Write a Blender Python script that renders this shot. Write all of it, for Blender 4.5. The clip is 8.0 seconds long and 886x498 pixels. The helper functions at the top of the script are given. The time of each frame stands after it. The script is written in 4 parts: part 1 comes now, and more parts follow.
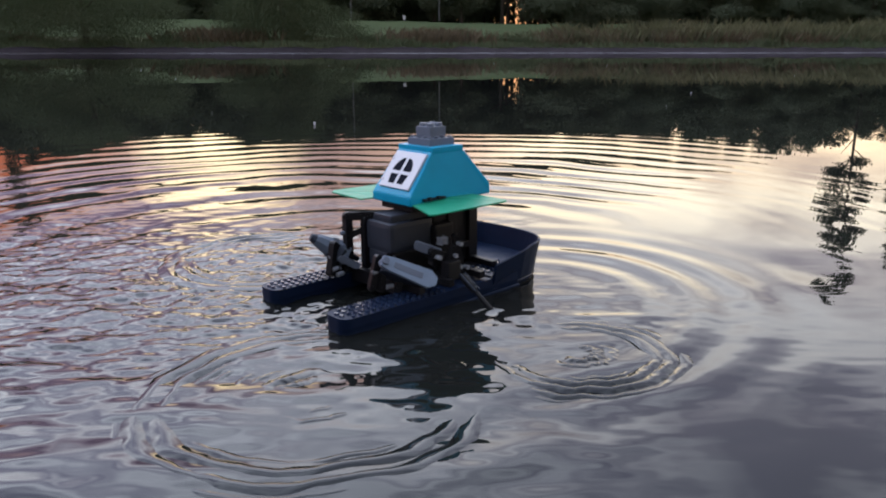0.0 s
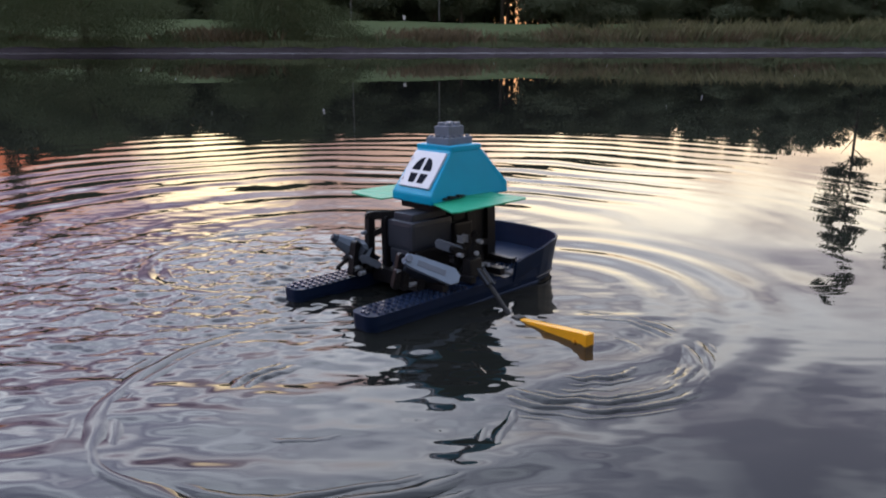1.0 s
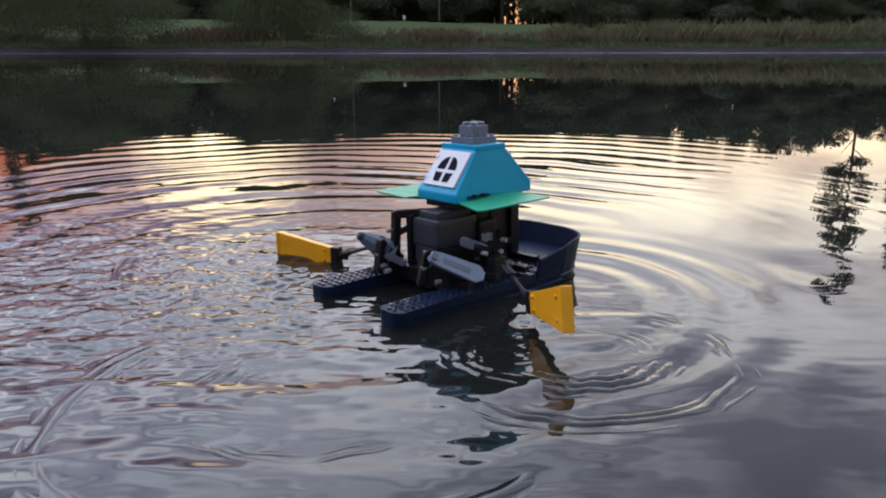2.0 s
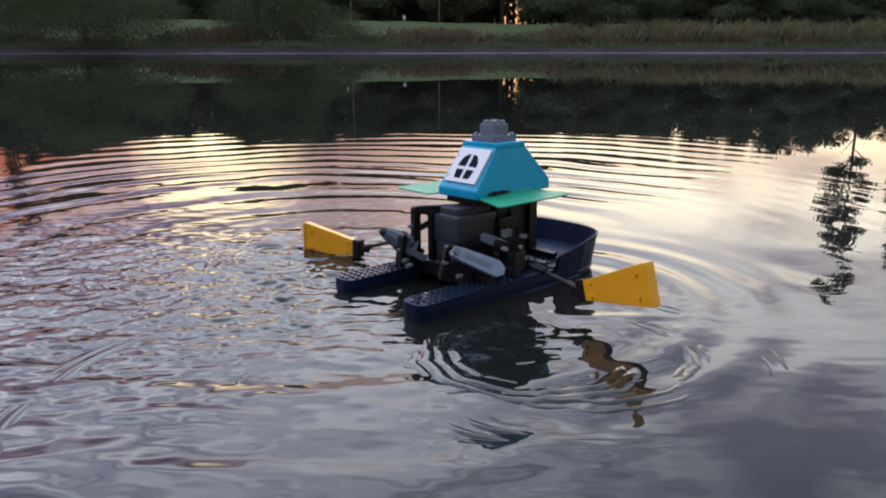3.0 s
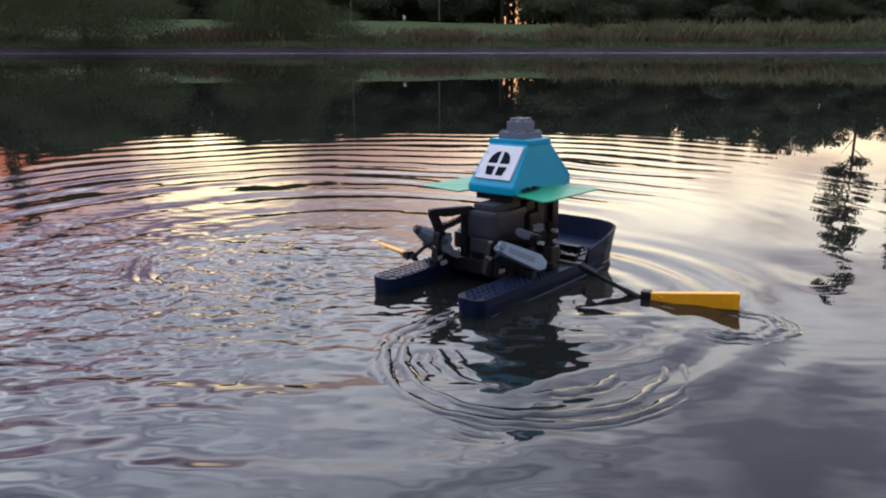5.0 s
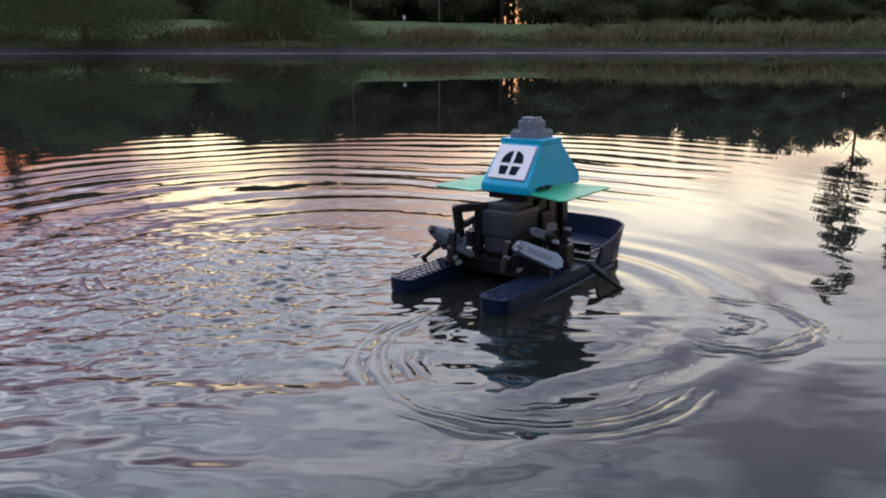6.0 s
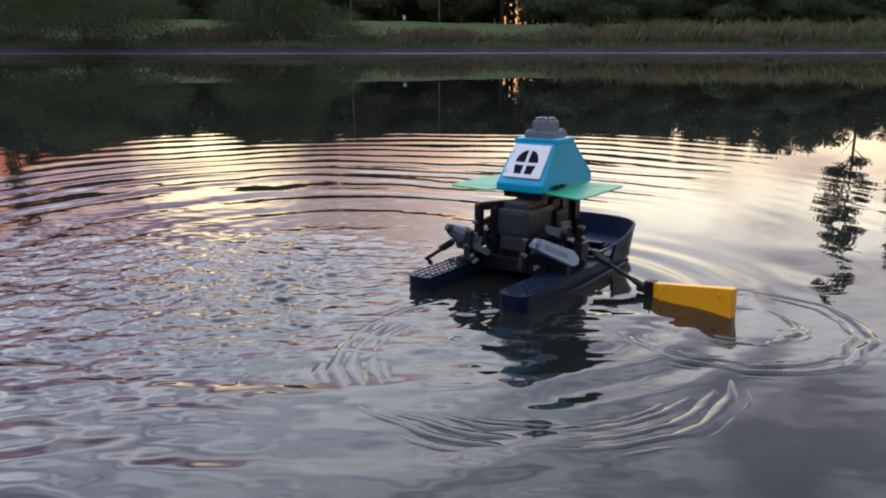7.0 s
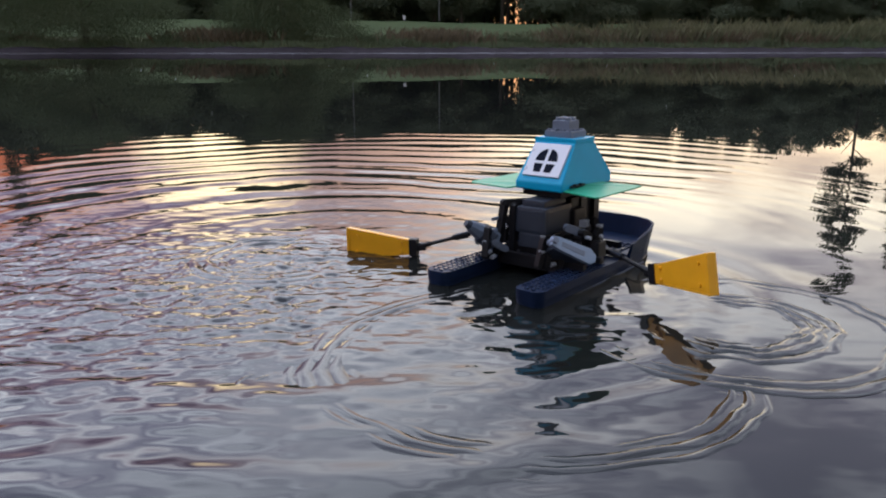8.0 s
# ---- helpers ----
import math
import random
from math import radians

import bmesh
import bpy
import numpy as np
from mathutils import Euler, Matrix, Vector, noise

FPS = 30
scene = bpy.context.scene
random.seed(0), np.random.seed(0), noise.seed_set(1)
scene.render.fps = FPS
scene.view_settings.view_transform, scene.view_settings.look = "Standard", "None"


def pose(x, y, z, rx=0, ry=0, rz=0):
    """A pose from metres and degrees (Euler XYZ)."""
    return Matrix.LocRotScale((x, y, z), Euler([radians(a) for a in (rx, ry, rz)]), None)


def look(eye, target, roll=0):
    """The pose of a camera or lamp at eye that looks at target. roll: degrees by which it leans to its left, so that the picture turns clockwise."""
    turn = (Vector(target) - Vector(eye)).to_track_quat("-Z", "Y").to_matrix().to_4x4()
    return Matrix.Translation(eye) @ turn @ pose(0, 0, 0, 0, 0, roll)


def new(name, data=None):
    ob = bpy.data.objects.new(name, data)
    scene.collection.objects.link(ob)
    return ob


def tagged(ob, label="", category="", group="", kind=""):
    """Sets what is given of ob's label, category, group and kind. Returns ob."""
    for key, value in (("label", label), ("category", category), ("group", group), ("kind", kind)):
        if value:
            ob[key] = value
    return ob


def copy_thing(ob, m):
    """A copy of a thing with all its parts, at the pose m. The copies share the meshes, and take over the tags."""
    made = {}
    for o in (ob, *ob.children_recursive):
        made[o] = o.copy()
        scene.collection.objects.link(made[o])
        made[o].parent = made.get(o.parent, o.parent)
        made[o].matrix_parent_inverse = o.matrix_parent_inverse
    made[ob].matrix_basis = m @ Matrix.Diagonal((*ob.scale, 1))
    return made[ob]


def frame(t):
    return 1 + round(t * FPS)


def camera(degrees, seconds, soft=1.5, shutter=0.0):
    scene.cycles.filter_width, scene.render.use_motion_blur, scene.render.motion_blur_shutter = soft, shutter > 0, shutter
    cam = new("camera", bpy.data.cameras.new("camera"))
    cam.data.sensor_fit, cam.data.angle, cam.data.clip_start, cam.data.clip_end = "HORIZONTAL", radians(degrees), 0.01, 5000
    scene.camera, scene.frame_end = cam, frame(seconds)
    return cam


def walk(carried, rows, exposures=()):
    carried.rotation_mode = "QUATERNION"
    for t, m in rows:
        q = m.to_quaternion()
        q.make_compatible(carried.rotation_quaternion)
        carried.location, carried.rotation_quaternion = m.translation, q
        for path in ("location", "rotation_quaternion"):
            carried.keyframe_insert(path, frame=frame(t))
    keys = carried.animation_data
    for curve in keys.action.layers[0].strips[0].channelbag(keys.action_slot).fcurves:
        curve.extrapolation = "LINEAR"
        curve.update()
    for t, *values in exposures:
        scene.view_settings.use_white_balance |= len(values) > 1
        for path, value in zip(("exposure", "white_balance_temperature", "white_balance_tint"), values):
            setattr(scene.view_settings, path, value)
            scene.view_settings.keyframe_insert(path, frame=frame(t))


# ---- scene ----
# ---- camera: held still just above the pond ----
EYE_H = 0.2550
cam = camera(60, 8.0, soft=2.1, shutter=0.3)
VIEW = pose(0, 0, EYE_H, 75.39, 0, 0)
walk(cam, [(0.0, VIEW), (8.0, VIEW)])
scene.view_settings.exposure = 0.0

# ---- dusk sky ----
SUN_AZ = 6.0      # degrees to the right of the view, behind the far trees
SUN_EL = 5.5


def dusk_sky():
    world = bpy.data.worlds.new("dusk_sky")
    scene.world = world
    world.use_nodes = True
    nt = world.node_tree
    nt.nodes.clear()
    N, L = nt.nodes.new, nt.links.new
    out = N("ShaderNodeOutputWorld")
    bg = N("ShaderNodeBackground")
    sky = N("ShaderNodeTexSky")
    sky.sky_type = "NISHITA"
    sky.sun_disc = False
    sky.sun_elevation = radians(SUN_EL)
    sky.sun_rotation = radians(SUN_AZ)
    sky.air_density, sky.dust_density = 1.4, 2.0
    co = N("ShaderNodeTexCoord")
    sep = N("ShaderNodeSeparateXYZ")
    L(co.outputs["Generated"], sep.inputs[0])
    # cloud deck colour by height above the horizon
    ramp = N("ShaderNodeValToRGB")
    e = ramp.color_ramp.elements
    e[0].position, e[0].color = 0.0, (0.40, 0.20, 0.12, 1)
    e[1].position, e[1].color = 1.0, (0.55, 0.66, 0.90, 1)
    for pos, col in ((0.055, (0.46, 0.27, 0.18)), (0.11, (0.90, 0.74, 0.52)), (0.17, (0.94, 0.87, 0.71)), (0.26, (0.80, 0.80, 0.81)),
                     (0.36, (0.78, 0.83, 0.95)), (0.55, (0.82, 0.92, 1.14))):
        k = e.new(pos)
        k.color = (*col, 1)
    L(sep.outputs["Z"], ramp.inputs[0])
    # broken cloud: flattened noise, two sizes
    mp = N("ShaderNodeMapping")
    mp.inputs["Scale"].default_value = (1.7, 1.7, 5.0)
    L(co.outputs["Generated"], mp.inputs[0])
    n1 = N("ShaderNodeTexNoise")
    n1.inputs["Scale"].default_value, n1.inputs["Detail"].default_value = 2.6, 7
    L(mp.outputs[0], n1.inputs["Vector"])
    cr = N("ShaderNodeValToRGB")
    cr.color_ramp.elements[0].position, cr.color_ramp.elements[0].color = 0.36, (0.52, 0.49, 0.56, 1)
    cr.color_ramp.elements[1].position, cr.color_ramp.elements[1].color = 0.60, (1.32, 1.28, 1.22, 1)
    L(n1.outputs["Fac"], cr.inputs[0])
    mul = N("ShaderNodeMix")
    mul.data_type, mul.blend_type = "RGBA", "MULTIPLY"
    mul.inputs["Factor"].default_value = 1.0
    L(ramp.outputs[0], mul.inputs["A"])
    L(cr.outputs[0], mul.inputs["B"])
    def ramp_of(source, lo, hi, to_lo, to_hi):
        r = N("ShaderNodeMapRange")
        r.inputs["From Min"].default_value, r.inputs["From Max"].default_value = lo, hi
        r.inputs["To Min"].default_value, r.inputs["To Max"].default_value = to_lo, to_hi
        L(source, r.inputs["Value"])
        return r.outputs[0]

    def times(p, q):
        r = N("ShaderNodeMath")
        r.operation = "MULTIPLY"
        L(p, r.inputs[0])
        L(q, r.inputs[1])
        return r.outputs[0]

    # mauve cloud bank low down, away from the sun
    pink = N("ShaderNodeMix")
    pink.data_type, pink.blend_type = "RGBA", "MULTIPLY"
    pink.inputs["B"].default_value = (0.44, 0.335, 0.50, 1)
    band = times(ramp_of(sep.outputs["Z"], 0.40, 0.27, 0.0, 1.0), ramp_of(sep.outputs["Z"], 0.12, 0.20, 0.35, 1.0))
    L(times(ramp_of(sep.outputs["X"], 0.07, -0.34, 0.0, 1.0), band), pink.inputs["Factor"])
    L(mul.outputs["Result"], pink.inputs["A"])
    # the red end of the sunset, low and far from the sun
    ember = N("ShaderNodeMix")
    ember.data_type, ember.blend_type = "RGBA", "MULTIPLY"
    ember.inputs["B"].default_value = (0.92, 0.32, 0.21, 1)
    L(times(ramp_of(sep.outputs["X"], -0.35, -0.41, 0.0, 1.0), ramp_of(sep.outputs["Z"], 0.18, 0.125, 0.0, 1.0)), ember.inputs["Factor"])
    L(pink.outputs["Result"], ember.inputs["A"])
    # a bar of rose-grey cloud low between the rift and the sun
    bar = N("ShaderNodeVectorMath")
    bar.operation = "DOT_PRODUCT"
    bar.inputs[1].default_value = (-0.075, 0.988, 0.130)
    L(co.outputs["Generated"], bar.inputs[0])
    rose = N("ShaderNodeMix")
    rose.data_type, rose.blend_type = "RGBA", "MULTIPLY"
    rose.inputs["B"].default_value = (0.62, 0.50, 0.54, 1)
    L(ramp_of(bar.outputs["Value"], 0.982, 0.9955, 0.0, 1.0), rose.inputs["Factor"])
    L(ember.outputs["Result"], rose.inputs["A"])
    # brighter towards the sunset, dim behind the camera
    dim = ramp_of(sep.outputs["Y"], -0.45, 0.62, 0.26, 1.0)
    low = ramp_of(sep.outputs["X"], -0.35, 0.35, 0.98, 1.26)
    high = ramp_of(sep.outputs["X"], -0.40, 0.42, 2.15, 0.95)
    side = N("ShaderNodeMix")
    L(ramp_of(sep.outputs["Z"], 0.24, 0.42, 0.0, 1.0), side.inputs["Factor"])
    L(low, side.inputs["A"])
    L(high, side.inputs["B"])
    both = times(dim, side.outputs["Result"])
    # the brightest rift in the cloud, left of the sun's path
    dot = N("ShaderNodeVectorMath")
    dot.operation = "DOT_PRODUCT"
    dot.inputs[1].default_value = (-0.272, 0.952, 0.138)
    L(co.outputs["Generated"], dot.inputs[0])
    rift = N("ShaderNodeMix")
    rift.data_type, rift.blend_type = "RGBA", "ADD"
    rift.inputs["B"].default_value = (1.25, 1.00, 0.52, 1)
    L(ramp_of(dot.outputs["Value"], 0.9935, 0.9992, 0.0, 1.0), rift.inputs["Factor"])
    L(rose.outputs["Result"], rift.inputs["A"])
    gain = N("ShaderNodeMix")
    gain.data_type, gain.blend_type = "RGBA", "MULTIPLY"
    gain.inputs["Factor"].default_value = 1.0
    lev = N("ShaderNodeMath")
    lev.operation = "MULTIPLY"
    lev.inputs[1].default_value = 2.15
    L(both, lev.inputs[0])
    L(lev.outputs[0], gain.inputs["B"])
    L(rift.outputs["Result"], gain.inputs["A"])
    scl = N("ShaderNodeMix")
    scl.data_type, scl.blend_type = "RGBA", "MULTIPLY"
    scl.inputs["Factor"].default_value = 1.0
    scl.inputs["B"].default_value = (0.012, 0.012, 0.012, 1)
    L(sky.outputs[0], scl.inputs["A"])
    add = N("ShaderNodeMix")
    add.data_type, add.blend_type = "RGBA", "ADD"
    add.inputs["Factor"].default_value = 1.0
    L(gain.outputs["Result"], add.inputs["A"])
    L(scl.outputs["Result"], add.inputs["B"])
    L(add.outputs["Result"], bg.inputs["Color"])
    bg.inputs["Strength"].default_value = 1.0
    L(bg.outputs[0], out.inputs["Surface"])


dusk_sky()
sun_data = bpy.data.lights.new("sun", "SUN")
sun_data.energy, sun_data.angle, sun_data.color = 0.4, radians(2), (1.0, 0.72, 0.5)
sun = new("sun", sun_data)
a, b = radians(SUN_AZ), radians(SUN_EL)
sun.matrix_world = look((math.sin(a) * math.cos(b) * 200, math.cos(a) * math.cos(b) * 200, math.sin(b) * 200), (0, 0, 0))


# ---- materials ----
def material(name, colour, rough=0.5, metal=0.0, spec=0.5, grain=0.0, grain_scale=60.0, bump=0.0, bump_scale=200.0,
             second=None, island=0.0, coat=0.0, ior=1.45):
    """Principled surface with two scales of variation and a fine bump; sizes are per metre."""
    m = bpy.data.materials.new(name)
    m.use_nodes = True
    nt = m.node_tree
    N, L = nt.nodes.new, nt.links.new
    bs = nt.nodes["Principled BSDF"]
    bs.inputs["Roughness"].default_value = rough
    bs.inputs["Metallic"].default_value = metal
    bs.inputs["Specular IOR Level"].default_value = spec
    bs.inputs["IOR"].default_value = ior
    bs.inputs["Coat Weight"].default_value = coat
    co = N("ShaderNodeTexCoord")
    second = second or tuple(c * (1 - grain) for c in colour)
    n1 = N("ShaderNodeTexNoise")
    n1.inputs["Scale"].default_value, n1.inputs["Detail"].default_value = grain_scale, 5
    n2 = N("ShaderNodeTexNoise")
    n2.inputs["Scale"].default_value, n2.inputs["Detail"].default_value = grain_scale / 7, 3
    for n in (n1, n2):
        L(co.outputs["Object"], n.inputs["Vector"])
    mid = N("ShaderNodeMath")
    mid.operation = "ADD"
    L(n1.outputs["Fac"], mid.inputs[0])
    L(n2.outputs["Fac"], mid.inputs[1])
    ra = N("ShaderNodeMapRange")
    ra.inputs["From Min"].default_value, ra.inputs["From Max"].default_value = 0.7, 1.3
    L(mid.outputs[0], ra.inputs["Value"])
    mix = N("ShaderNodeMix")
    mix.data_type = "RGBA"
    mix.inputs["A"].default_value = (*second, 1)
    mix.inputs["B"].default_value = (*colour, 1)
    L(ra.outputs[0], mix.inputs["Factor"])
    last = mix.outputs["Result"]
    if island:
        ge = N("ShaderNodeNewGeometry")
        hs = N("ShaderNodeHueSaturation")
        mr = N("ShaderNodeMapRange")
        mr.inputs["To Min"].default_value, mr.inputs["To Max"].default_value = 1 - island, 1 + island
        L(ge.outputs["Random Per Island"], mr.inputs["Value"])
        L(mr.outputs[0], hs.inputs["Value"])
        L(last, hs.inputs["Color"])
        last = hs.outputs["Color"]
    L(last, bs.inputs["Base Color"])
    rr = N("ShaderNodeMapRange")
    rr.inputs["To Min"].default_value, rr.inputs["To Max"].default_value = max(0.0, rough - 0.08), min(1, rough + 0.08)
    if rough > 0.02:
        L(n1.outputs["Fac"], rr.inputs["Value"])
        L(rr.outputs[0], bs.inputs["Roughness"])
    if bump:
        bn = N("ShaderNodeTexNoise")
        bn.inputs["Scale"].default_value, bn.inputs["Detail"].default_value = bump_scale, 4
        L(co.outputs["Object"], bn.inputs["Vector"])
        bu = N("ShaderNodeBump")
        bu.inputs["Strength"].default_value, bu.inputs["Distance"].default_value = bump, 1.0 / bump_scale
        L(bn.outputs["Fac"], bu.inputs["Height"])
        L(bu.outputs[0], bs.inputs["Normal"])
    return m


WATER = material("pond_water", (0.011, 0.012, 0.011), 0.0, grain=0.3, grain_scale=3, ior=1.333)
NAVY = material("navy_plastic", (0.007, 0.015, 0.040), 0.40, spec=0.14, grain=0.3, grain_scale=90, bump=0.04, bump_scale=900)
STUD = material("glossy_navy_plastic", (0.014, 0.026, 0.060), 0.16, spec=0.75, grain=0.3, grain_scale=90)
MOTOR = material("motor_grey_plastic", (0.030, 0.036, 0.050), 0.42, spec=0.35, grain=0.25, grain_scale=80)
BLACK = material("black_plastic", (0.010, 0.010, 0.012), 0.45, spec=0.25, grain=0.3, grain_scale=120)
DARK_GREY = material("dark_grey_plastic", (0.034, 0.044, 0.064), 0.5, spec=0.25, grain=0.25, grain_scale=80)
MID_GREY = material("blue_grey_plastic", (0.145, 0.17, 0.22), 0.45, spec=0.25, grain=0.15, grain_scale=80)
FAIRING = material("fairing_plastic", (0.20, 0.255, 0.34), 0.42, spec=0.3, grain=0.12, grain_scale=80)
COVER = material("cover_plastic", (0.13, 0.165, 0.22), 0.45, grain=0.3, grain_scale=150, spec=0.3)
PALE_GREY = material("pale_grey_plastic", (0.27, 0.29, 0.33), 0.35, grain=0.12, grain_scale=80)
TEAL = material("turquoise_plastic", (0.0, 0.31, 0.52), 0.38, spec=0.28, grain=0.12, grain_scale=50, bump=0.03, bump_scale=500)
GREEN = material("green_plastic", (0.015, 0.28, 0.15), 0.4, spec=0.3, grain=0.15, grain_scale=60)
WHITE = material("white_plastic", (0.60, 0.60, 0.65), 0.35, grain=0.05, grain_scale=60)
YELLOW = material("yellow_plastic", (0.78, 0.36, 0.012), 0.33, grain=0.12, grain_scale=70, bump=0.03, bump_scale=500)
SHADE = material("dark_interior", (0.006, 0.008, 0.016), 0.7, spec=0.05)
MUD = material("wet_mud", (0.045, 0.038, 0.042), 0.95, spec=0.0, grain=0.4, grain_scale=2.0, bump=0.4, bump_scale=20)
EARTH = material("rough_grass", (0.055, 0.075, 0.028), 0.9, spec=0.1, second=(0.10, 0.085, 0.04), grain_scale=0.9, bump=0.6, bump_scale=8)
LAWN = material("mown_lawn", (0.055, 0.072, 0.032), 0.9, spec=0.02, second=(0.040, 0.056, 0.024), grain_scale=0.6, bump=0.4, bump_scale=12)
BARK = material("bark", (0.07, 0.055, 0.042), 0.9, grain=0.4, grain_scale=12, bump=0.6, bump_scale=20)
LEAF = material("tree_leaves", (0.100, 0.116, 0.076), 0.7, second=(0.074, 0.088, 0.058), spec=0.0, grain_scale=0.7, island=0.06)
WILLOW = material("willow_leaves", (0.125, 0.145, 0.085), 0.7, second=(0.085, 0.110, 0.060), spec=0.0, grain_scale=0.7, island=0.06)
REED = material("dry_grass_blades", (0.155, 0.145, 0.080), 0.8, spec=0.2, second=(0.075, 0.085, 0.04), grain_scale=0.5, island=0.25)
RUSSET = material("russet_stems", (0.135, 0.095, 0.062), 0.8, spec=0.2, second=(0.09, 0.08, 0.045), grain_scale=0.5, island=0.25)
# pale grey that stands in for sky sheen at the far water's edge
SHEEN = material("waterline_sheen", (0.34, 0.345, 0.37), 0.9, spec=0.1, grain=0.6, grain_scale=1.5)
STEEL = material("galvanised_steel", (0.16, 0.165, 0.17), 0.6, metal=0.2, grain=0.2, grain_scale=5)


# ---- mesh helpers ----
def mesh_of(name, bm, mat, smooth=False):
    me = bpy.data.meshes.new(name)
    bm.normal_update()
    bm.to_mesh(me)
    bm.free()
    me.materials.append(mat)
    if smooth:
        me.shade_smooth()
    return me


def part(name, bm, mat, parent, label="", smooth=False):
    ob = new(name, mesh_of(name, bm, mat, smooth))
    ob.parent = parent
    return tagged(ob, label) if label else ob


def arrays_mesh(name, verts, faces, mat, smooth=True):
    """Mesh from computed arrays of quads or triangles."""
    me = bpy.data.meshes.new(name)
    v, f = np.asarray(verts, dtype=np.float32), np.asarray(faces, dtype=np.int32)
    me.vertices.add(len(v))
    me.vertices.foreach_set("co", v.ravel())
    n, k = f.shape
    me.loops.add(n * k)
    me.loops.foreach_set("vertex_index", f.ravel())
    me.polygons.add(n)
    me.polygons.foreach_set("loop_start", np.arange(0, n * k, k, dtype=np.int32))
    me.polygons.foreach_set("use_smooth", np.full(n, smooth))
    me.update(calc_edges=True)
    me.validate()
    me.materials.append(mat)
    return me


def add_box(bm, lo, hi, bevel=0.0, m=None):
    """An axis-aligned block between two corners, edges rounded by bevel."""
    lo, hi = Vector(lo), Vector(hi)
    made = bmesh.ops.create_cube(bm, size=1.0)["verts"]
    for v in made:
        v.co = Vector((lo[i] + (hi[i] - lo[i]) * (v.co[i] + 0.5) for i in range(3)))
        if m is not None:
            v.co = m @ v.co
    if bevel:
        edges = {e for v in made for e in v.link_edges}
        bmesh.ops.bevel(bm, geom=list(edges), offset=bevel, segments=2, affect="EDGES", profile=0.7)
    return bm


def add_rod(bm, p, q, r1, r2=None, n=10):
    """A round bar from p to q."""
    p, q = Vector(p), Vector(q)
    d = q - p
    m = Matrix.Translation((p + q) / 2) @ d.to_track_quat("Z", "Y").to_matrix().to_4x4()
    bmesh.ops.create_cone(bm, cap_ends=True, segments=n, radius1=r1, radius2=r1 if r2 is None else r2, depth=d.length, matrix=m)
    return bm


def add_prism(bm, outline, lift, bevel=0.0):
    """A closed outline (list of 3D points) swept by the vector lift."""
    lo = [bm.verts.new(p) for p in outline]
    hi = [bm.verts.new(Vector(p) + Vector(lift)) for p in outline]
    n = len(lo)
    fs = [bm.faces.new(lo[::-1]), bm.faces.new(hi)]
    for i in range(n):
        fs.append(bm.faces.new((lo[i], lo[(i + 1) % n], hi[(i + 1) % n], hi[i])))
    bmesh.ops.recalc_face_normals(bm, faces=fs)
    if bevel:
        bmesh.ops.bevel(bm, geom=list({e for f in fs for e in f.edges}), offset=bevel, segments=2, affect="EDGES", profile=0.7)
    return bm


def add_studs(bm, cells, z, r=0.0024, tall=0.0017, n=8):
    for x, y in cells:
        bmesh.ops.create_cone(bm, cap_ends=True, segments=n, radius1=r, radius2=r * 0.95, depth=tall,
                              matrix=Matrix.Translation((x, y, z + tall / 2)))
    return bm


# ---- pond and banks ----
LAWN_RISE = 0.08


def shore(x):
    """Distance of the far waterline."""
    return 49.0 + 0.16 * x + 0.8 * np.sin(x * 0.23) + 0.3 * np.sin(x * 0.9 + 1)


def rise(s):
    """Height of the bank s metres behind the waterline: mud, rough slope, lawn."""
    return 0.16 * np.minimum(s, 2.3) + 0.11 * np.clip(s - 2.3, 0, 5) + LAWN_RISE * np.clip(s - 7.2, 0, 30)


def ground():
    xs = np.unique(np.concatenate([np.linspace(-400, -60, 18), np.linspace(-60, 60, 161), np.linspace(60, 400, 18)]))
    ys = np.unique(np.concatenate([np.linspace(-300, -6, 20), np.linspace(-6, 40, 30), np.linspace(40, 80, 110), np.linspace(80, 900, 30)]))
    X, Y = np.meshgrid(xs, ys)
    d = np.maximum(np.maximum(Y - shore(np.clip(X, -60, 60)), -0.5 - Y), np.abs(X) - 55)
    s = np.clip(d, 0, None)
    z = np.where(d < 0, np.maximum(-0.9, d * 0.25), rise(s))
    z = z + np.where(d > 1.5, 0.06 * np.sin(X * 1.7 + Y) * np.sin(Y * 1.3), 0)
    n, m = X.shape
    v = np.stack([X, Y, z], -1).reshape(-1, 3)
    i = np.arange(n * m).reshape(n, m)
    f = np.stack([i[:-1, :-1], i[:-1, 1:], i[1:, 1:], i[1:, :-1]], -1).reshape(-1, 4)
    me = arrays_mesh("ground", v, f, EARTH)
    me.materials.append(MUD)
    me.materials.append(LAWN)
    dc = d.reshape(-1)[f].mean(1)
    me.polygons.foreach_set("material_index", np.where(dc < 2.3, 1, np.where(dc > 8.5, 2, 0)).astype(np.int32))
    tagged(new("ground", me), "muddy pond bank with rough grass and lawn behind", "ground", kind="structure")


ground()


def bank_z(x, y):
    return float(rise(max(0.0, y - float(shore(x)))))


